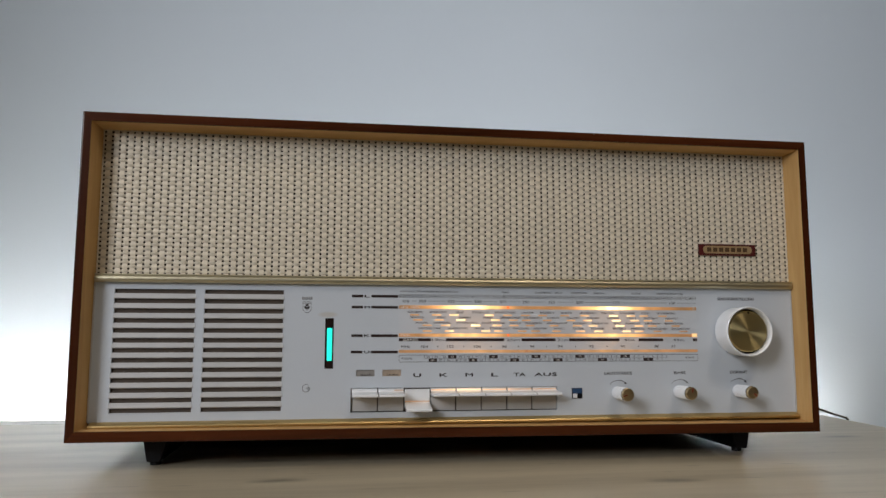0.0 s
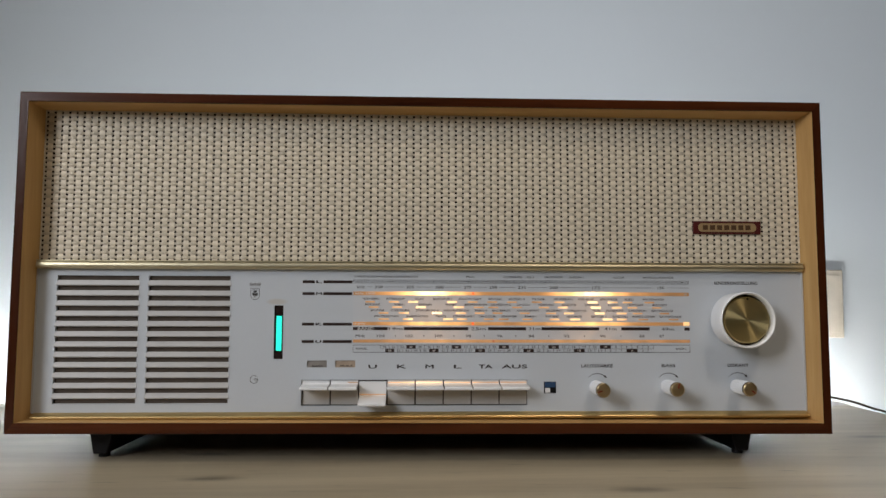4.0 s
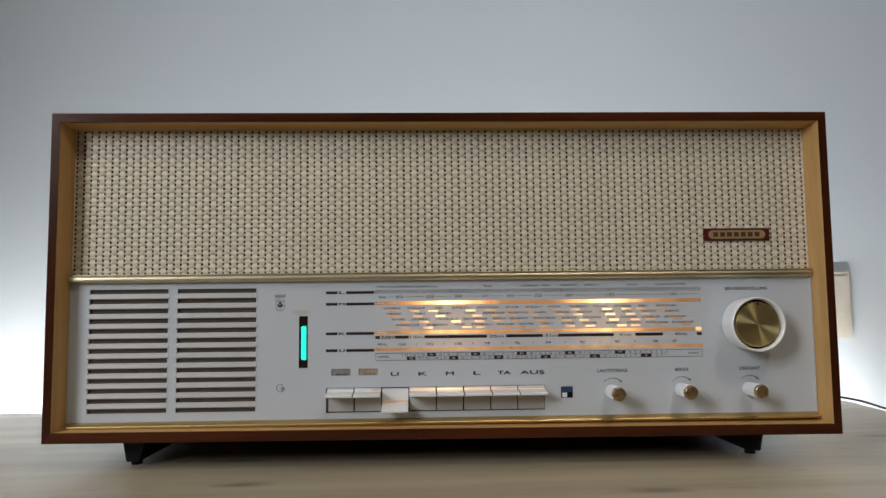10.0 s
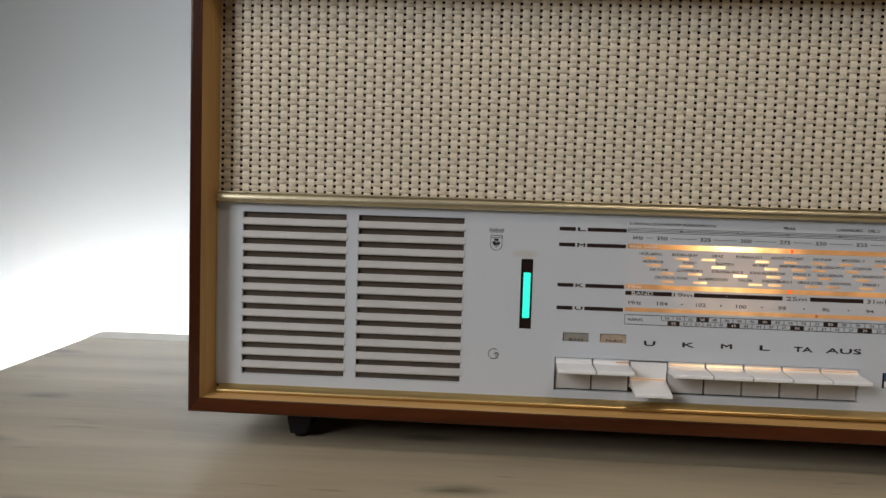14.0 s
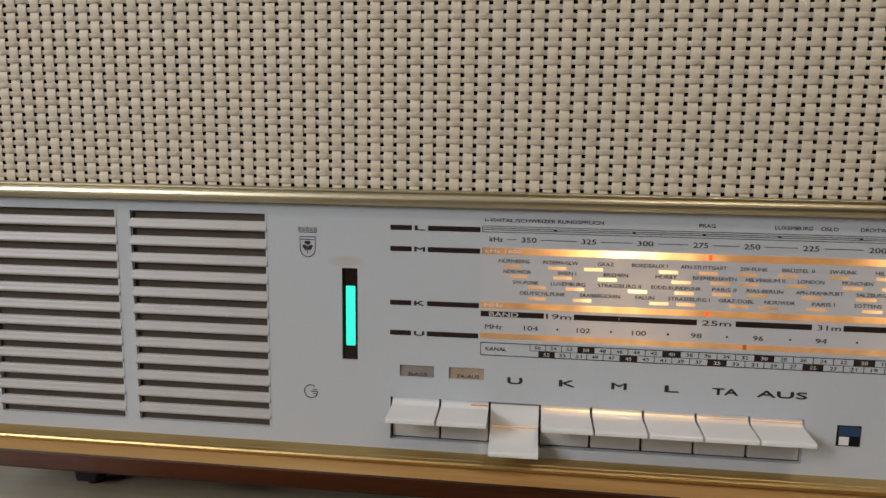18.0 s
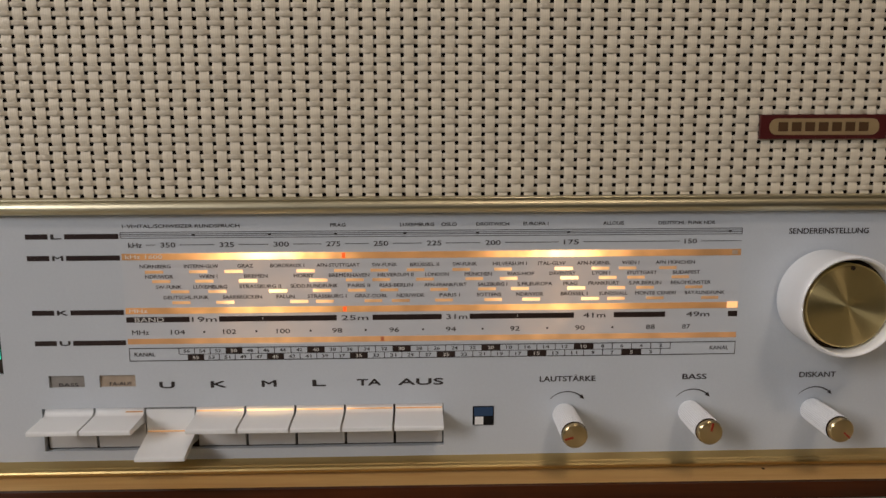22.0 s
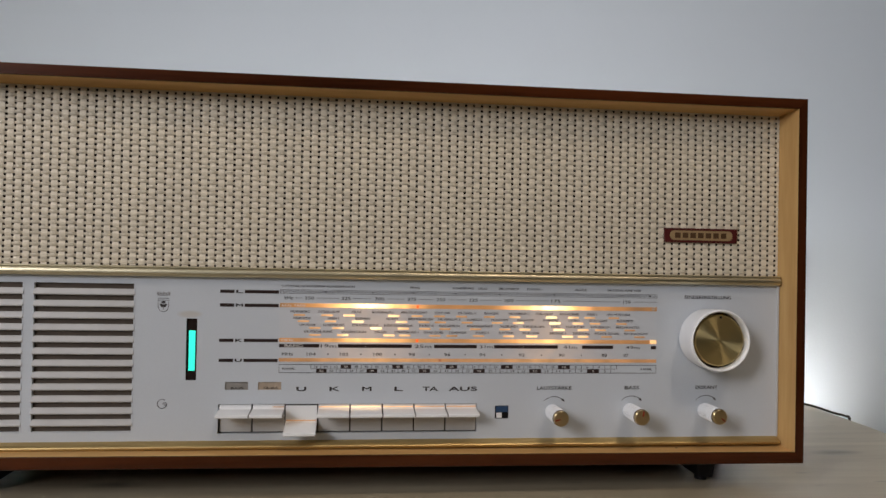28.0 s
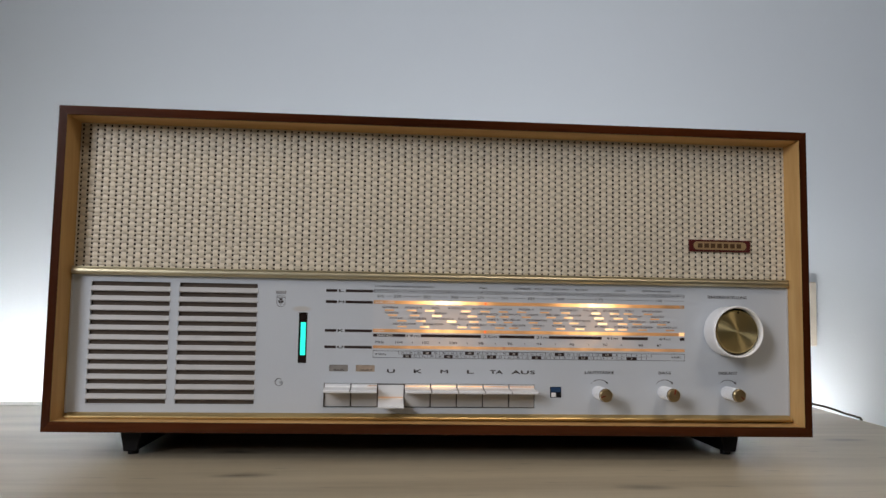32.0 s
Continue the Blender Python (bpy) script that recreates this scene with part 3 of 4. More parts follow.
def rounded(x0, x1, z0, z1, r, n=6):
    pts = []
    for cx, cz, a0 in ((x1 - r, z1 - r, 0), (x0 + r, z1 - r, 90), (x0 + r, z0 + r, 180), (x1 - r, z0 + r, 270)):
        for k in range(n + 1):
            a = radians(a0 + 90 * k / n)
            pts.append((cx + r * math.cos(a), cz + r * math.sin(a)))
    return pts


part("badge_field", prism(rounded(0.2098, 0.2556, 0.1729, 0.1796, 0.0031), "y", 0.01555, 0.0160), M_GOLDTONE, badge, "rounded gold field")
for k in range(7):
    bx = 0.2134 + k * 0.0056
    part("badge_bar", box(bx, bx + 0.0040, 0.01540, 0.0157, 0.1744, 0.1781), M_BROWN, badge, "plain brown bar")

YP = 0.0155
# brass mouldings
part("brass_strip", prism([(0.0165, 0.1418), (0.0124, 0.1420), (0.0112, 0.1428), (0.0106, 0.1440), (0.0106, 0.1450), (0.0110, 0.1462), (0.0118, 0.1472),
                           (0.0112, 0.1475), (0.0110, 0.1480), (0.0113, 0.1485), (0.0165, 0.1487)], "x", -0.2897, 0.2897, 0.0002, 1),
     M_BRASS, radio, "ridged polished brass strip under the grille")
part("brass_rail", prism([(0.0165, 0.0314), (0.0100, 0.0316), (0.0093, 0.0321), (0.0091, 0.0332), (0.0096, 0.0340), (0.0106, 0.0344),
                          (0.0110, 0.0342), (0.0116, 0.0347), (0.0156, 0.0361), (0.0165, 0.0362)], "x", -0.2885, 0.2895, 0.0001, 1),
     M_RAIL, radio, "polished brass rail along the lower edge")
for s in (-1, 1):
    part("panel_edge", box(s * 0.2901 - 0.0005, s * 0.2901 + 0.0005, YP - 0.0010, YP + 0.0010, 0.0362, 0.1417, 0.0002, 1), M_SLAT, radio, "thin pale edge of the clear cover")

# ---- front panel with its openings ----
VX = ((-0.2755, -0.2155), (-0.2085, -0.1480))
VZ0, VZ1 = 0.0425, 0.1370
OPEN = [(VX[0][0], VX[0][1], VZ0, VZ1), (VX[1][0], VX[1][1], VZ0, VZ1), (-0.1150, -0.1082, 0.0750, 0.1150),
        (-0.0940, 0.0757, 0.0405, 0.0596), (-0.0900, -0.0752, 0.0688, 0.0740), (-0.0690, -0.0540, 0.0688, 0.0740)]


def pierced(x0, x1, z0, z1, y0, y1, openings):
    xs = sorted({x0, x1, *(o[0] for o in openings), *(o[1] for o in openings)})
    zs = sorted({z0, z1, *(o[2] for o in openings), *(o[3] for o in openings)})
    bm = bmesh.new()
    v = {}

    def vert(x, y, z):
        if (x, y, z) not in v:
            v[x, y, z] = bm.verts.new((x, y, z))
        return v[x, y, z]

    solid = {}
    for i in range(len(xs) - 1):
        for j in range(len(zs) - 1):
            cx, cz = (xs[i] + xs[i + 1]) / 2, (zs[j] + zs[j + 1]) / 2
            solid[i, j] = not any(o[0] < cx < o[1] and o[2] < cz < o[3] for o in openings)
    for (i, j), s in solid.items():
        if not s:
            continue
        a, b, c, d = xs[i], xs[i + 1], zs[j], zs[j + 1]
        bm.faces.new((vert(a, y0, c), vert(b, y0, c), vert(b, y0, d), vert(a, y0, d)))
        bm.faces.new((vert(a, y1, c), vert(a, y1, d), vert(b, y1, d), vert(b, y1, c)))
        for di, dj, p, q in ((-1, 0, (a, c), (a, d)), (1, 0, (b, d), (b, c)), (0, -1, (b, c), (a, c)), (0, 1, (a, d), (b, d))):
            if not solid.get((i + di, j + dj)):
                bm.faces.new((vert(p[0], y0, p[1]), vert(q[0], y0, q[1]), vert(q[0], y1, q[1]), vert(p[0], y1, p[1])))
    bmesh.ops.recalc_face_normals(bm, faces=bm.faces)
    return bm


panel = part("front_panel", pierced(-0.2904, 0.2904, 0.0355, 0.1425, YP, YP + 0.0030, OPEN), M_PANEL, radio, "silver-grey painted dial front")
part("dark_backing", box(-0.2890, 0.2890, YP + 0.0050, YP + 0.0070, 0.032, 0.1425), M_BEHIND, radio, "dark brown board behind the openings")

# louvred vent: slats between thirteen slots in each of two columns; their lower lips stand a little proud
SLOT = 0.0034
PITCH = (VZ1 - VZ0 - SLOT) / 12
h = PITCH - SLOT
for a, b in VX:
    grille = part("vent_frame", pierced(a - 0.0008, b + 0.0008, VZ0 - 0.0007, VZ1 + 0.0007, YP - 0.00015, YP + 0.0001, [(a, b, VZ0, VZ1)]), M_PANEL, radio)
    part("vent_backing", box(a, b, YP + 0.0019, YP + 0.0028, VZ0, VZ1), M_BEHIND, grille, "brown board behind the slots")
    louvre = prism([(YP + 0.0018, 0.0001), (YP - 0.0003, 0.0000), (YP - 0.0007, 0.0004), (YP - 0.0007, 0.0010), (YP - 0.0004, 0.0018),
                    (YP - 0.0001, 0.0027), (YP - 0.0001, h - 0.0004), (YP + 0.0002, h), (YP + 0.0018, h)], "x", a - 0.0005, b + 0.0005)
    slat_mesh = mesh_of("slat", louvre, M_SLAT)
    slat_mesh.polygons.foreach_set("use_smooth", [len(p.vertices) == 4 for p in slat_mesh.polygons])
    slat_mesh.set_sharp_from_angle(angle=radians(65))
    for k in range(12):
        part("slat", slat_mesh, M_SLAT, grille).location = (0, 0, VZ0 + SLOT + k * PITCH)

# tuning eye
eye = part("tuning_eye", box(-0.1152, -0.1080, YP + 0.0012, YP + 0.0040, 0.0748, 0.1152), M_EYEGLASS, radio, "dark glass tuning eye with a lit green bar")
part("green_light", box(-0.1134, -0.1094, YP + 0.0006, YP + 0.0013, 0.0812, 0.1072, 0.0002, 1), M_EYE, eye, "glowing turquoise-green bar")

# small label windows over the first keys
for x0, x1, m, lab in ((-0.0900, -0.0752, M_WIN_GREY, "grey label window"), (-0.0690, -0.0540, M_WIN_TAN, "tan label window")):
    part("label_window", box(x0 - 0.0005, x1 + 0.0005, YP + 0.0009, YP + 0.0025, 0.0683, 0.0745), m, radio, lab)

# ---- push keys ----
KX = [-0.0937 + 0.02118 * k for k in range(9)]


def key(x0, x1, down):
    g = 0.00045
    if down:
        zc, zf, yf = 0.0474, 0.0440, 0.0004
    else:
        zc, zf, yf = 0.0563, 0.0556, 0.0004
    yb = YP + 0.0010
    pts = [(yb + 0.004, 0.0592 if not down else 0.0585), (yb, 0.0592 if not down else 0.0585)]
    r = 0.0022
    for k in range(7):
        a = k / 6 * math.pi / 2
        pts.append((yb - r + r * math.cos(a), zc + r - r * math.sin(a)))
    for a in (0, 30, 60, 90):
        pts.append((yf + 0.0007 - 0.0007 * math.sin(radians(a)), zf - 0.0007 + 0.0007 * math.cos(radians(a))))
    for a in (90, 130, 180):
        pts.append((yf + 0.0005 - 0.0005 * math.sin(radians(a)), zf - 0.0016 + 0.0005 * math.cos(radians(a))))
    pts += [(yb - 0.0040, zc - 0.0032), (yb + 0.0014, zc - 0.0040), (yb + 0.004, zc - 0.0040)]
    bm = prism(pts, "x", x0 + g, x1 - g)
    return bm


for k in range(8):
    down = k == 2
    ob = part("key", key(KX[k], KX[k + 1], down), M_KEY, radio, "pressed white plastic push key" if down else "white plastic push key")
    ob.data.polygons.foreach_set("use_smooth", [len(p.vertices) == 4 for p in ob.data.polygons])
    ob.data.set_sharp_from_angle(angle=radians(40))
    if not down:
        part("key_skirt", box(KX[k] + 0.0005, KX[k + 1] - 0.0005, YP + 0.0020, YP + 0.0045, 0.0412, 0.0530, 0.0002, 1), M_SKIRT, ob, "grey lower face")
    if k:
        zg = 0.0488 if down else 0.0577
        # glowing bar stands in for the lit strip mirrored in the crease
        part("key_glint", box(max(KX[k], -0.0600) + 0.0008, KX[k + 1] - 0.0008, YP + 0.0002, YP + 0.0007, zg - 0.00022, zg + 0.00022), M_GLINT, ob, "thin glowing line for the dial's reflection in the key")

# colour square
sq = part("colour_square", box(0.0882, 0.0973, YP - 0.0004, YP + 0.002, 0.0495, 0.0581, 0.0002), M_BLACK, radio, "small blue, white and black square")
part("blue_field", box(0.0888, 0.0969, YP - 0.0007, YP - 0.0003, 0.0539, 0.0577), M_BLUE, sq, "blue upper half")
part("white_field", box(0.0891, 0.0928, YP - 0.0007, YP - 0.0003, 0.0500, 0.0535), M_KEY, sq, "white lower quarter")

# ---- knobs ----
KNX, KNZ = 0.2372, 0.1051
knob = part("tuning_knob", lathe([(0.0, 0.0140), (0.0203, 0.0140), (0.0204, 0.0125), (0.0207, 0.0010), (0.0210, -0.0040), (0.0209, -0.0054), (0.0206, -0.0062),
                                  (0.0201, -0.0065), (0.0196, -0.0063), (0.0192, -0.0056), (0.0190, -0.0040), (0.0188, 0.0030), (0.0, 0.0030)], KNX, KNZ, 96),
            M_KNOB, radio, "large white tuning knob with a brass face", True)
knob.data.set_sharp_from_angle(angle=radians(50))
disc = part("knob_disc", lathe([(0.0, -0.0040), (0.0166, -0.0038), (0.0171, -0.0033), (0.0173, 0.0025), (0.0, 0.0025)], 0, 0, 96), M_DISC, knob, "turned brass disc", True)
disc.location = (KNX, 0, KNZ)
disc.data.set_sharp_from_angle(angle=radians(40))
part("knob_groove", lathe([(0.0170, 0.0005), (0.0189, 0.0005)], KNX, KNZ, 96), M_DARK, knob, "dark groove")
part("knob_mark", lathe([(0.0, -0.0043), (0.0008, -0.0043), (0.0008, -0.0034)], KNX + 0.0006, KNZ + 0.0156, 12), M_DARK, knob, "small dark mark")

for kx, kz, dial in ((0.1277, 0.0540, 196), (0.1824, 0.0545, 80), (0.2362, 0.0546, -42)):
    kn = part("small_knob", lathe([(0.0, 0.0150), (0.0051, 0.0150), (0.0052, 0.0140), (0.0054, -0.0045), (0.0053, -0.0058), (0.0050, -0.0062), (0.0, -0.0062)],
                                  kx, kz, 80, 1, 0.00024), M_KNOB, radio, "small white fluted control knob with a brass cap", True)
    kn.data.set_sharp_from_angle(angle=radians(20))
    cap = part("brass_cap", lathe([(0.0, -0.0088), (0.0045, -0.0087), (0.0050, -0.0082), (0.0051, -0.0064), (0.0, -0.0064)], 0, 0, 48), M_CAP, kn, "turned brass cap", True)
    cap.location = (kx, 0, kz)
    cap.data.set_sharp_from_angle(angle=radians(40))
    part("knob_ring", lathe([(0.0, -0.0058), (0.00525, -0.0058), (0.00525, -0.0066), (0.0, -0.0066)], kx, kz, 48), M_DARK, kn, "dark groove")
    mark = part("red_mark", box(0.0009, 0.0044, -0.00015, 0.0004, -0.00038, 0.00038), M_MARK, kn, "red pointer line on the cap")
    mark.matrix_basis = pose(kx, -0.00885, kz, 0, -dial, 0)

# ---- printing on the dial ----
YK = YP - 0.00012


def lettering(name, text, x0, x1, zc, height, material=None, parent=None, label=True, y=None, bold=0.00004):
    """Printed words, fitted between x0 and x1 round the height zc."""
    cu = bpy.data.curves.new(name, "FONT")
    cu.body, cu.resolution_u = text, 3
    tmp = bpy.data.objects.new("tmp", cu)
    me = bpy.data.meshes.new_from_object(tmp)
    bpy.data.objects.remove(tmp)
    bpy.data.curves.remove(cu)
    n = len(me.vertices)
    co = np.empty(n * 3, dtype=np.float32)
    me.vertices.foreach_get("co", co)
    co = co.reshape(-1, 3)
    lo, hi = co.min(axis=0), co.max(axis=0)
    base = 0.0
    cap = 0.69
    sx = (x1 - x0) / max(hi[0] - lo[0], 1e-6)
    sz = height / cap
    out = np.empty_like(co)
    out[:, 0] = x0 + (co[:, 0] - lo[0]) * sx
    out[:, 1] = YK if y is None else y
    out[:, 2] = zc - height / 2 + (co[:, 1] - base) * sz
    faces = [list(p.vertices) for p in me.polygons]
    bpy.data.meshes.remove(me)
    me = bpy.data.meshes.new(name)
    verts, polys = [], []
    for k, (dx, dz) in enumerate(((0, 0), (1, 0), (-1, 0), (0, 0.7), (0, -0.7))):
        verts += [(v[0] + dx * bold, v[1] - k * 2e-6, v[2] + dz * bold) for v in out]
        polys += [[i + k * n for i in f] for f in faces]
    me.from_pydata(verts, [], polys)
    me.materials.clear()
    me.materials.append(material or M_INK)
    me.name = name
    ob = new(name, me)
    ob.parent = parent or panel
    if label:
        tagged(ob, 'printed word "%s"' % text)
    return ob


def bar(name, x0, x1, z0, z1, material=None, y=None, label="", parent=None, deep=0.00010):
    yy = YK if y is None else y
    return part(name, box(x0, x1, yy, yy + deep, z0, z1), material or M_INK, parent or panel, label)


mm = 0.001

# added sheet over the dial: its faint emission paints the two bulbs' bloom
part("dial_bloom_sheet", box(-0.0562, 0.2012, YP - 0.00006, YP + 0.0005, 0.0868, 0.1262), M_BLOOM, panel, "silver-grey added sheet glowing with the dial's bloom")

# lit strips
for z0, z1, m in ((0.1230, 0.1257, M_STRIP_M), (0.1003, 0.1029, M_STRIP_K), (0.0874, 0.0897, M_STRIP_U)):
    bar("lit_strip", -0.0560, 0.2010, z0, z1, m, YP - 0.0002, "amber dial strip lit from behind", deep=0.0006)
bar("lit_end", 0.1962, 0.2008, 0.1004, 0.1031, M_END, YP - 0.00035, "bright amber strip end")
bar("scale_end", 0.1970, 0.2010, 0.0966, 0.0990, M_BAR)
for x, z, h in ((0.0345, 0.12435, 0.0022), (0.0345, 0.1016, 0.0020), (0.0500, 0.08855, 0.0018)):
    bar("pointer", x - 0.0007, x + 0.0007, z - h / 2, z + h / 2, M_POINTER if z > 0.095 else M_RED, YP - 0.00035, "small red station pointer")
bar("strip_shade", 0.1972, 0.1996, 0.1234, 0.1252, M_WIN_TAN, YP - 0.00035)

lettering("strip_word", "kHz 1600", -0.0545, -0.0395, 0.12435, 1.5 * mm, M_PALE, y=YP - 0.0003)
lettering("strip_word", "MHz", -0.0545, -0.0470, 0.1016, 1.4 * mm, M_PALE, y=YP - 0.0003)

# station tabs, four rows (left ends in millimetres)
TABS = (
    (118.0, (-47, -29, -14.5, 15, 30.5, 45.5, 60.5, 79.5, 97, 122.5, 138, 149.5, 166.5)),
    (114.0, (-44.3, -26.7, -8.8, 20.2, 35.2, 46.2, 64.4, 85, 99.4, 125, 141.2, 153.2, 172)),
    (109.6, (-36.8, -21.6, 3.4, 21.6, 36, 49.5, 70.3, 90.4, 104.2, 128, 145, 157.2, 178)),
    (105.0, (-36.6, -18.6, 12, 22.6, 42.8, 54.2, 72.3, 93, 109, 134, 145, 161.6, 185)),
)
for z, xs in TABS:
    for x in xs:
        bar("station_tab", x * mm, (x + 7.4) * mm, (z - 0.65) * mm, (z + 0.6) * mm, M_TAB, YP - 0.00018, deep=0.0004)

STATIONS = (
    (120.3, "NÜRNBERG INTERN-GLW GRAZ BORDEAUX_I AFN-STUTTGART SW-FUNK BRÜSSEL_II SW-FUNK HILVERSUM_I ITAL-GLW AFN-NÜRNB. WIEN_I AFN_MÜNCHEN",
     (-49, -36.5, -31, -17, -9.2, -2.8, 4.3, 18.2, 23.3, 41, 46.2, 56.6, 62, 74, 79.7, 89.7, 96.5, 110.6, 115.4, 127, 131.8, 145.7, 150.8, 158, 165, 181.6)),
    (116.0, "NDR/WDR WIEN_I BREMEN HORBY BREMERHAVEN HILVERSUM_II LONDON MÜNCHEN RIAS-HOF DAVENTRY LYON_I STUTTGART BUDAPEST",
     (-47, -35.7, -25, -17.6, -6.6, 3, 13.8, 22, 28.3, 45, 48.5, 63.3, 68.2, 78, 84.7, 96, 102.7, 113.8, 120.3, 131.2, 138.3, 145.8, 153, 165.6, 172.5, 184)),
    (111.6, "SW-FUNK LUXEMBURG STRASSBURG_II SÜDD.RUNDFUNK PARIS_II RIAS-BERLIN AFN-FRANKFURT SALZBURG_I S.FR.EUROPA PRAG FRANKFURT S.FR.BERLIN BEROMÜNSTER",
     (-43, -32.5, -27.6, -13.8, -8.8, 8.3, 12.3, 31.8, 36, 45.2, 49.2, 63, 67.8, 85.5, 90.2, 102.5, 106.9, 121.5, 126.2, 132, 136.8, 149.8, 154, 167.7, 171.8, 188.8)),
    (107.2, "DEUTSCHL.FUNK SAARBRÜCKEN FALUN STRASSBURG_I GRAZ-DOBL NDR/WDR PARIS_I SOTTENS NDR/WDR BRÜSSEL_I SUNDSVALL MONTE_CENERI BAY.RUNDFUNK",
     (-40, -21.6, -15.8, 0.3, 6.4, 13.8, 19.2, 35.3, 38.8, 52.4, 56.3, 67.8, 74.2, 82.7, 89.8, 100, 106.4, 117.8, 125.2, 136.5, 141.5, 153.5, 156.8, 174, 178, 195)),
)
for z, names, ends in STATIONS:
    for k, name in enumerate(names.split()):
        lettering("station_name", name.replace("_", " "), ends[2 * k] * mm, ends[2 * k + 1] * mm, z * mm, 1.45 * mm)

# long wave line and its stations
for text, a, b in (("I–VI=ITAL./SCHWEIZER RUNDSPRUCH", -55, -7.6), ("PRAG", 29.4, 35.6), ("LUXEMBURG", 58, 72), ("OSLO", 75, 81.4),
                   ("DROITWICH", 89.5, 103), ("EUROPA I", 109, 119.4), ("ALLOUIS", 142.3, 151), ("DEUTSCHL. FUNK NDR", 165.5, 189.4)):
    lettering("station_name", text, a * mm, b * mm, 0.1370, 1.4 * mm)
for z in (0.1345, 0.1337, 0.1330, 0.1321):
    bar("scale_line", -0.0560, 0.2010, z - 0.00011, z + 0.00011)
for x in (-0.0560, 0.2010):
    bar("scale_line", x - 0.00012, x + 0.00012, 0.1321, 0.1345)
for x in (-26.5, 4.5, 31.5, 60, 90, 128, 196):
    bar("scale_tick", (x - 0.6) * mm, (x + 0.6) * mm, 0.13300, 0.13368)

# medium wave figures
KHZ = (("kHz", -53, -47.6), ("350", -40, -34), ("325", -16, -10.2), ("300", 6, 12.2), ("275", 27.6, 33.3), ("250", 47, 53), ("225", 69, 75), ("200", 93.2, 99.6),
       ("175", 126, 132.2), ("150", 176.8, 182))
for text, a, b in KHZ:
    lettering("frequency_figure", text, a * mm, b * mm, 0.1292, 2.0 * mm)
for (_, _, a), (_, b, _) in zip(KHZ, KHZ[1:] + (("", 203, 0),)):
    bar("scale_line", (a + 1.8) * mm, (b - 2.0) * mm, 0.1291, 0.12932)

# short wave bands
for a, b in ((-56, -30), (-17.8, 31), (46, 75), (86.8, 131), (148, 170)):
    bar("band_bar", a * mm, b * mm, 0.0967, 0.0990, M_BAR)
for text, a, b in (("19m", -29, -18.8), ("25m", 33, 44.2), ("31m", 77, 85.8), ("41m", 135, 144.4), ("49m", 179, 189)):
    lettering("band_figure", text, a * mm, b * mm, 0.0978, 2.1 * mm)
lettering("band_word", "BAND", -0.0524, -0.0405, 0.09785, 1.9 * mm, M_PALE, y=YK - 0.0001)
for x in (0.3, 107):
    bar("scale_tick", (x - 0.12) * mm, (x + 0.12) * mm, 0.0974, 0.0985, M_PALE, YK - 0.0001)

# very high frequency figures and channels
for text, a, b in (("MHz", -54, -47), ("104", -38, -32.2), ("102", -16.4, -11), ("100", 5.8, 11.4), ("98", 29, 33.2), ("96", 53, 57), ("94", 76.8, 81),
                   ("92", 104, 108), ("90", 131.7, 135.7), ("88", 162, 165.8), ("87", 177.5, 181)):
    lettering("frequency_figure", text, a * mm, b * mm, 0.0924, 1.95 * mm)
for x in (-24.2, -2.6, 20, 43, 67.2, 92.3, 119.8, 147.6):
    bar("scale_dot", (x - 0.4) * mm, (x + 0.4) * mm, 0.0920, 0.0928)

for z in (0.0801, 0.0855):
    bar("channel_line", -0.0558, 0.2010, z - 0.00016, z + 0.00016)
for x in (-0.0557, 0.2009):
    bar("channel_line", x - 0.00012, x + 0.00012, 0.0801, 0.0855)
bar("channel_line", -0.0350, 0.1730, 0.0827, 0.0829)
for text, a, b in (("KANAL", -53.6, -45), ("KANAL", 190, 198)):
    lettering("channel_word", text, a * mm, b * mm, 0.0829, 1.6 * mm)
for first, z, x0, x1, n in ((56, 0.0842, -35.2, 172.8, 28), (55, 0.0814, -31.5, 168.6, 27)):
    w0 = 6.45
    grow = 2 * ((x1 - x0) / n - w0) / (n - 1)
    x = x0
    bar("channel_line", x * mm - 0.00014, x * mm + 0.00014, z - 0.0013, z + 0.0013)
    for k in range(n):
        w = w0 + grow * k
        number = first - 2 * k
        black = number % 5 == 0
        if black:
            bar("channel_block", x * mm, (x + w) * mm, z - 0.00125, z + 0.00125, M_BAR)
        digits = str(number)
        half = 1.25 if len(digits) == 2 else 0.6
        cx = x + w / 2
        lettering("channel_number", digits, (cx - half) * mm, (cx + half) * mm, z, 1.35 * mm, M_PALE if black else M_INK, y=YK - 0.0001 if black else None)
        x += w
        bar("channel_line", x * mm - 0.00014, x * mm + 0.00014, z - 0.0013, z + 0.0013)

# wave band marks beside the dial
for letter, z in (("L", 0.1329), ("M", 0.1240), ("K", 0.1011), ("U", 0.0881)):
    bar("band_mark", -0.0942, -0.0852, z - 0.00105, z + 0.00105, M_BAR)
    bar("band_mark", -0.0785, -0.0568, z - 0.00105, z + 0.00105, M_BAR)
    lettering("band_letter", letter, -0.0839, -0.0797, z, 1.9 * mm, bold=0.00016)

# words over keys and knobs
for text, a, b in (("U", -44, -38), ("K", -22.6, -16.2), ("M", -1.2, 4.7), ("L", 20.2, 25.6), ("TA", 39, 49), ("AUS", 56.5, 75.6)):
    lettering("key_word", text, a * mm, b * mm, 0.0695, 2.7 * mm, bold=0.0002)
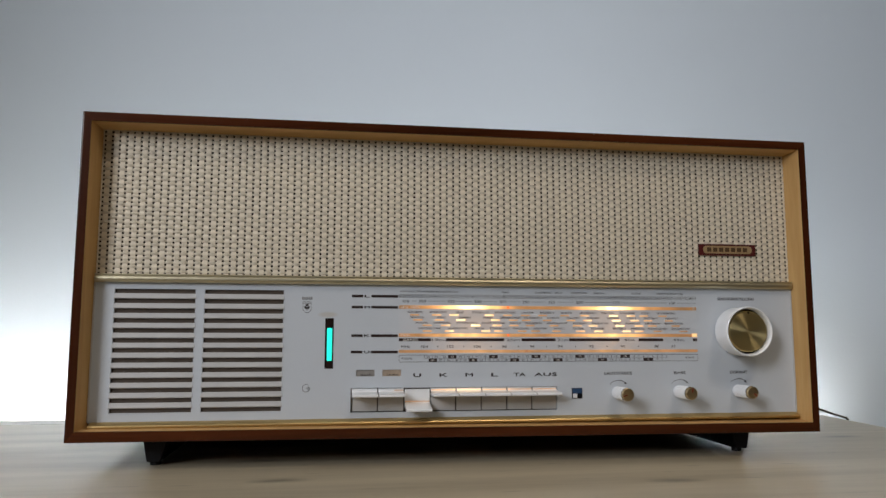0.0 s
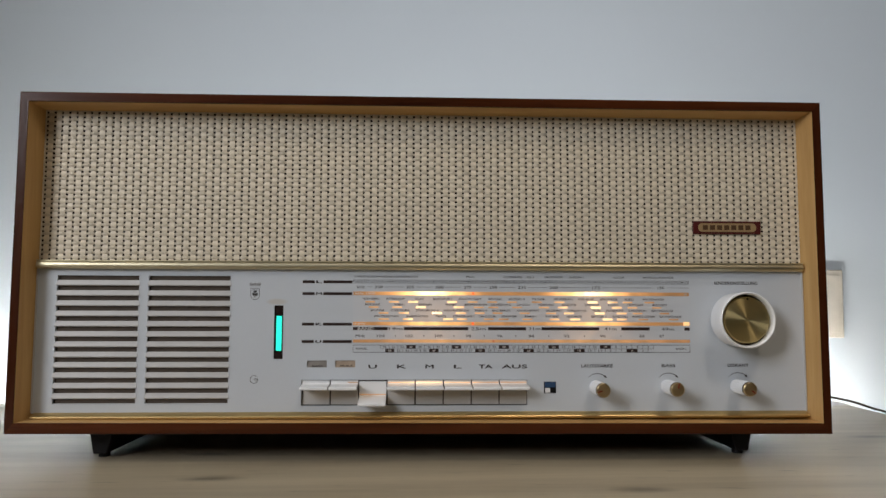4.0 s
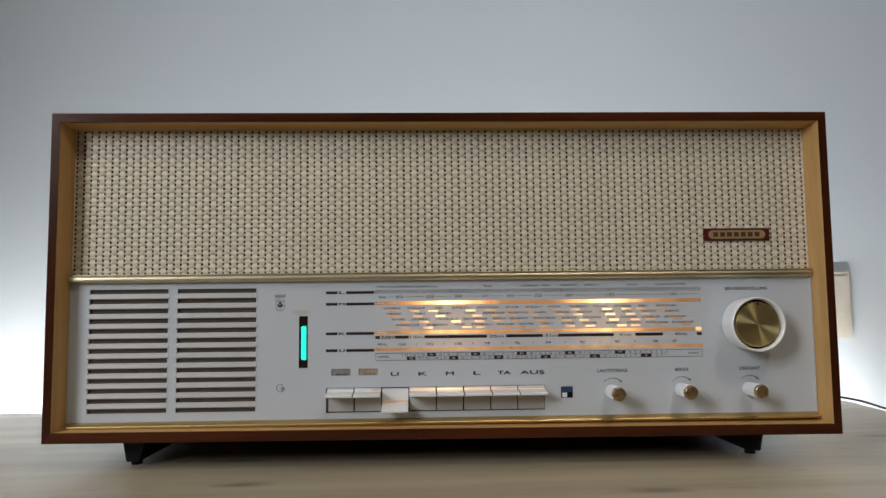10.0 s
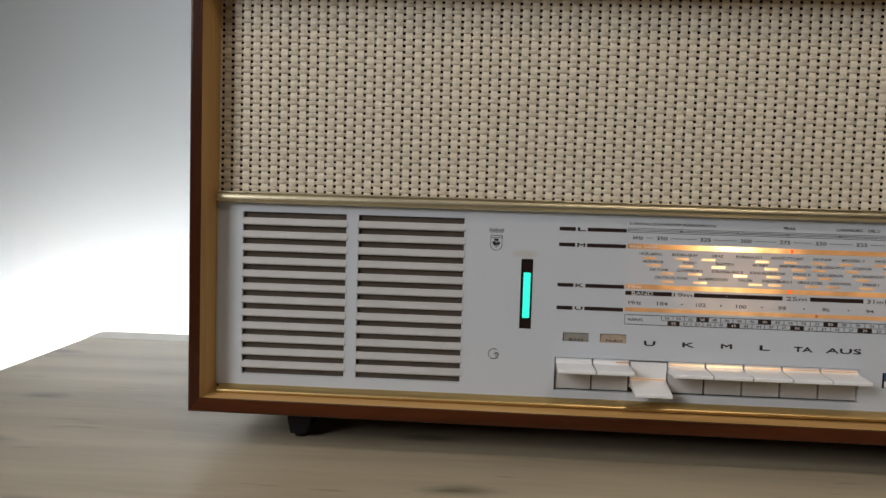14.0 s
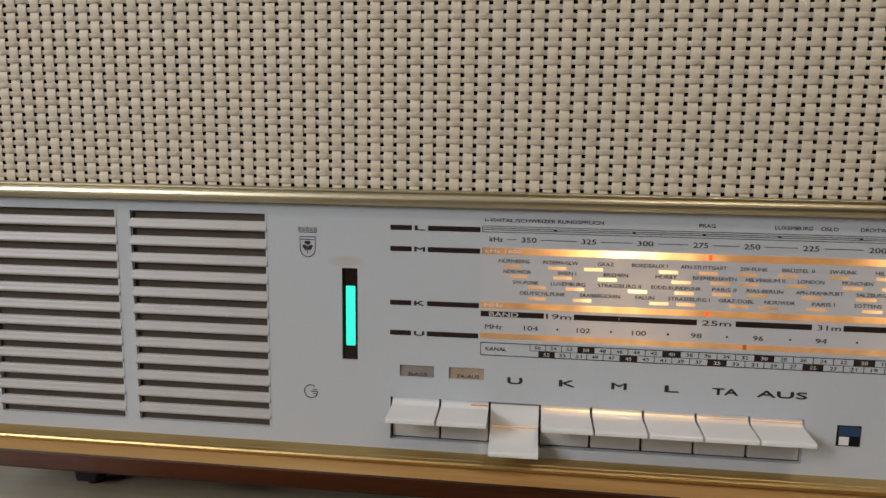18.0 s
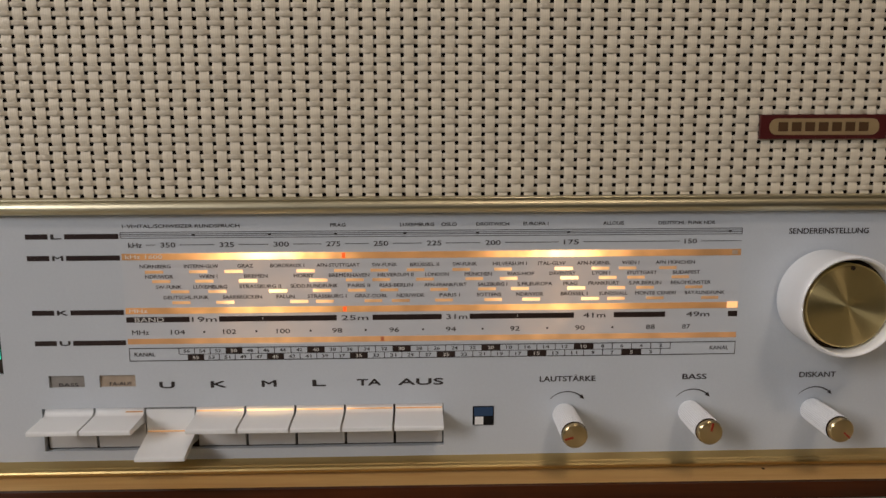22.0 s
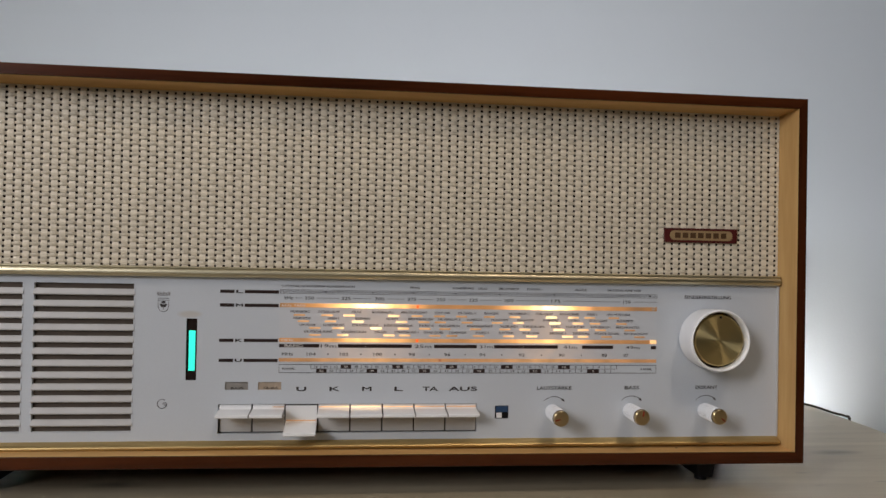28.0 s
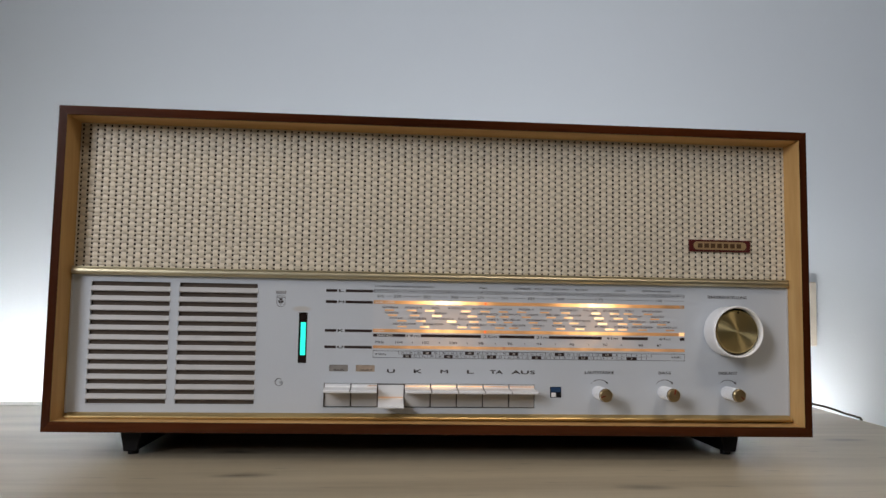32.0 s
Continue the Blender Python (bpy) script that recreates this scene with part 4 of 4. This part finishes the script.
for text, a, b, z in (("LAUTSTÄRKE", 117, 141, 0.0699), ("BASS", 178.8, 189.2, 0.0701), ("DISKANT", 230, 246, 0.0703), ("SENDEREINSTELLUNG", 221, 255, 0.1331)):
    lettering("control_word", text, a * mm, b * mm, z, 2.3 * mm, bold=0.00009)
lettering("window_word", "FA-AUS", -0.0652, -0.0560, 0.0700, 1.5 * mm, y=YP + 0.0008)
lettering("window_word", "BASS", -0.0862, -0.0782, 0.0698, 1.5 * mm, y=YP + 0.0008)

# turning arrows
for cx, cz in ((0.1290, 0.0618), (0.1838, 0.0621), (0.2376, 0.0624)):
    bm = bmesh.new()
    r, rows = 0.0098, []
    zc = cz - 0.0075
    for k in range(13):
        a = radians(138 - 88 * k / 12)
        t = 0.00012 + 0.00018 * k / 12
        rows.append([bm.verts.new((cx + (r + d) * math.cos(a), YK, zc + (r + d) * math.sin(a))) for d in (-t, t)])
    for p, q in zip(rows, rows[1:]):
        bm.faces.new((p[0], q[0], q[1], p[1]))
    a = radians(50)
    tip = (cx + r * math.cos(a) + 0.0011, YK, zc + r * math.sin(a) - 0.0013)
    bm.faces.new([bm.verts.new(p) for p in ((cx + r * math.cos(a) - 0.0012, YK, zc + r * math.sin(a) - 0.0003), tip,
                                            (cx + r * math.cos(a) + 0.0002, YK, zc + r * math.sin(a) + 0.0010))])
    part("turning_arrow", bm, M_INK, panel)

# crest and round mark: plain shapes


def outline(name, pts, w, parent, material):
    bm = bmesh.new()
    n = len(pts)
    c = Vector((sum(p[0] for p in pts) / n, sum(p[1] for p in pts) / n))
    o, i = [], []
    for p in pts:
        d = (Vector(p) - c)
        o.append(bm.verts.new((p[0], YK, p[1])))
        q = Vector(p) - d.normalized() * w
        i.append(bm.verts.new((q.x, YK, q.y)))
    for k in range(n):
        j = (k + 1) % n
        bm.faces.new((o[k], o[j], i[j], i[k]))
    return part(name, bm, material, parent)


SX, SZ = -0.1296, 0.1238
shield = [(SX - 0.0034, SZ + 0.0042), (SX + 0.0034, SZ + 0.0042)] + [(SX + 0.0034 * math.cos(radians(a)), SZ - 0.0012 + 0.0035 * math.sin(radians(a))) for a in range(0, -181, -15)]
outline("crest", shield, 0.00035, panel, M_INK)
bar("crest_bar", SX - 0.0034, SX + 0.0034, SZ + 0.0027, SZ + 0.0030)
for a0 in (90, 210, 330):
    c = (SX + 0.00135 * math.cos(radians(a0)), SZ + 0.0002 + 0.00135 * math.sin(radians(a0)))
    leaf = []
    for a in range(0, 360, 20):
        r = 0.00105 + 0.00035 * math.cos(radians(2 * (a - a0 - 90))) * (1 if math.cos(radians(a - a0)) > 0 else 0.3)
        leaf.append((c[0] + r * math.cos(radians(a)), c[1] + r * math.sin(radians(a))))
    part("crest_leaf", prism(leaf, "y", YK, YK + 0.0001), M_INK, panel)
bar("crest_stem", SX - 0.00018, SX + 0.00018, SZ - 0.0032, SZ + 0.0003)
bar("crest_bar", SX - 0.0038, SX + 0.0038, 0.1296, 0.12985)
for k in range(5):
    x = SX + (k - 2) * 0.0017
    z = 0.1318 + 0.0003 * (k % 2 == 0)
    part("crown_point", prism([(x - 0.00075, 0.1301), (x + 0.00075, 0.1301), (x + 0.0007, z), (x + 0.0003, z - 0.0006), (x, z + 0.0003), (x - 0.0003, z - 0.0006), (x - 0.0007, z)],
                              "y", YK, YK + 0.0001), M_CROWN, panel)
bm = bmesh.new()
ring = [[bm.verts.new((-0.1290 + r * math.cos(radians(a)), YK, 0.0600 + r * math.sin(radians(a)))) for r in (0.0027, 0.0031)] for a in range(50, 361, 10)]
for p, q in zip(ring, ring[1:]):
    bm.faces.new((p[0], p[1], q[1], q[0]))
part("round_mark", bm, M_INK, panel)
bar("round_mark_bar", -0.1290, -0.1258, 0.0598, 0.0602)
bar("round_mark_bar", -0.1280, -0.1262, 0.0588, 0.0591)
bar("round_mark_bar", -0.1283, -0.1262, 0.0606, 0.0609)

# ---- things on the wall and the table ----
switch = thing("wall_switch", "cream plastic switch plate on the white wall", "wall switch")
part("plate", box(0.4620, 0.5500, 0.3955, 0.3999, 0.0685, 0.1570, 0.0015, 3), M_PLATE, switch)
part("rocker", box(0.4690, 0.5430, 0.3945, 0.3958, 0.0755, 0.1500, 0.0005, 2), M_PLATE, switch)

cable = thing("power_cable", "thin black power cable trailing over the tabletop edge", "cable")
part("cord", tube(smooth_line([(0.23, 0.200, 0.028), (0.27, 0.208, 0.031), (0.33, 0.209, 0.031), (0.38, 0.207, 0.0265), (0.416, 0.206, 0.0195), (0.444, 0.206, 0.0135),
                               (0.466, 0.208, 0.0065), (0.481, 0.211, 0.0024), (0.4872, 0.213, -0.003), (0.4875, 0.214, -0.04), (0.49, 0.22, -0.40), (0.49, 0.25, -0.745)], 8), 0.0012), M_CABLE, cable, "", True)
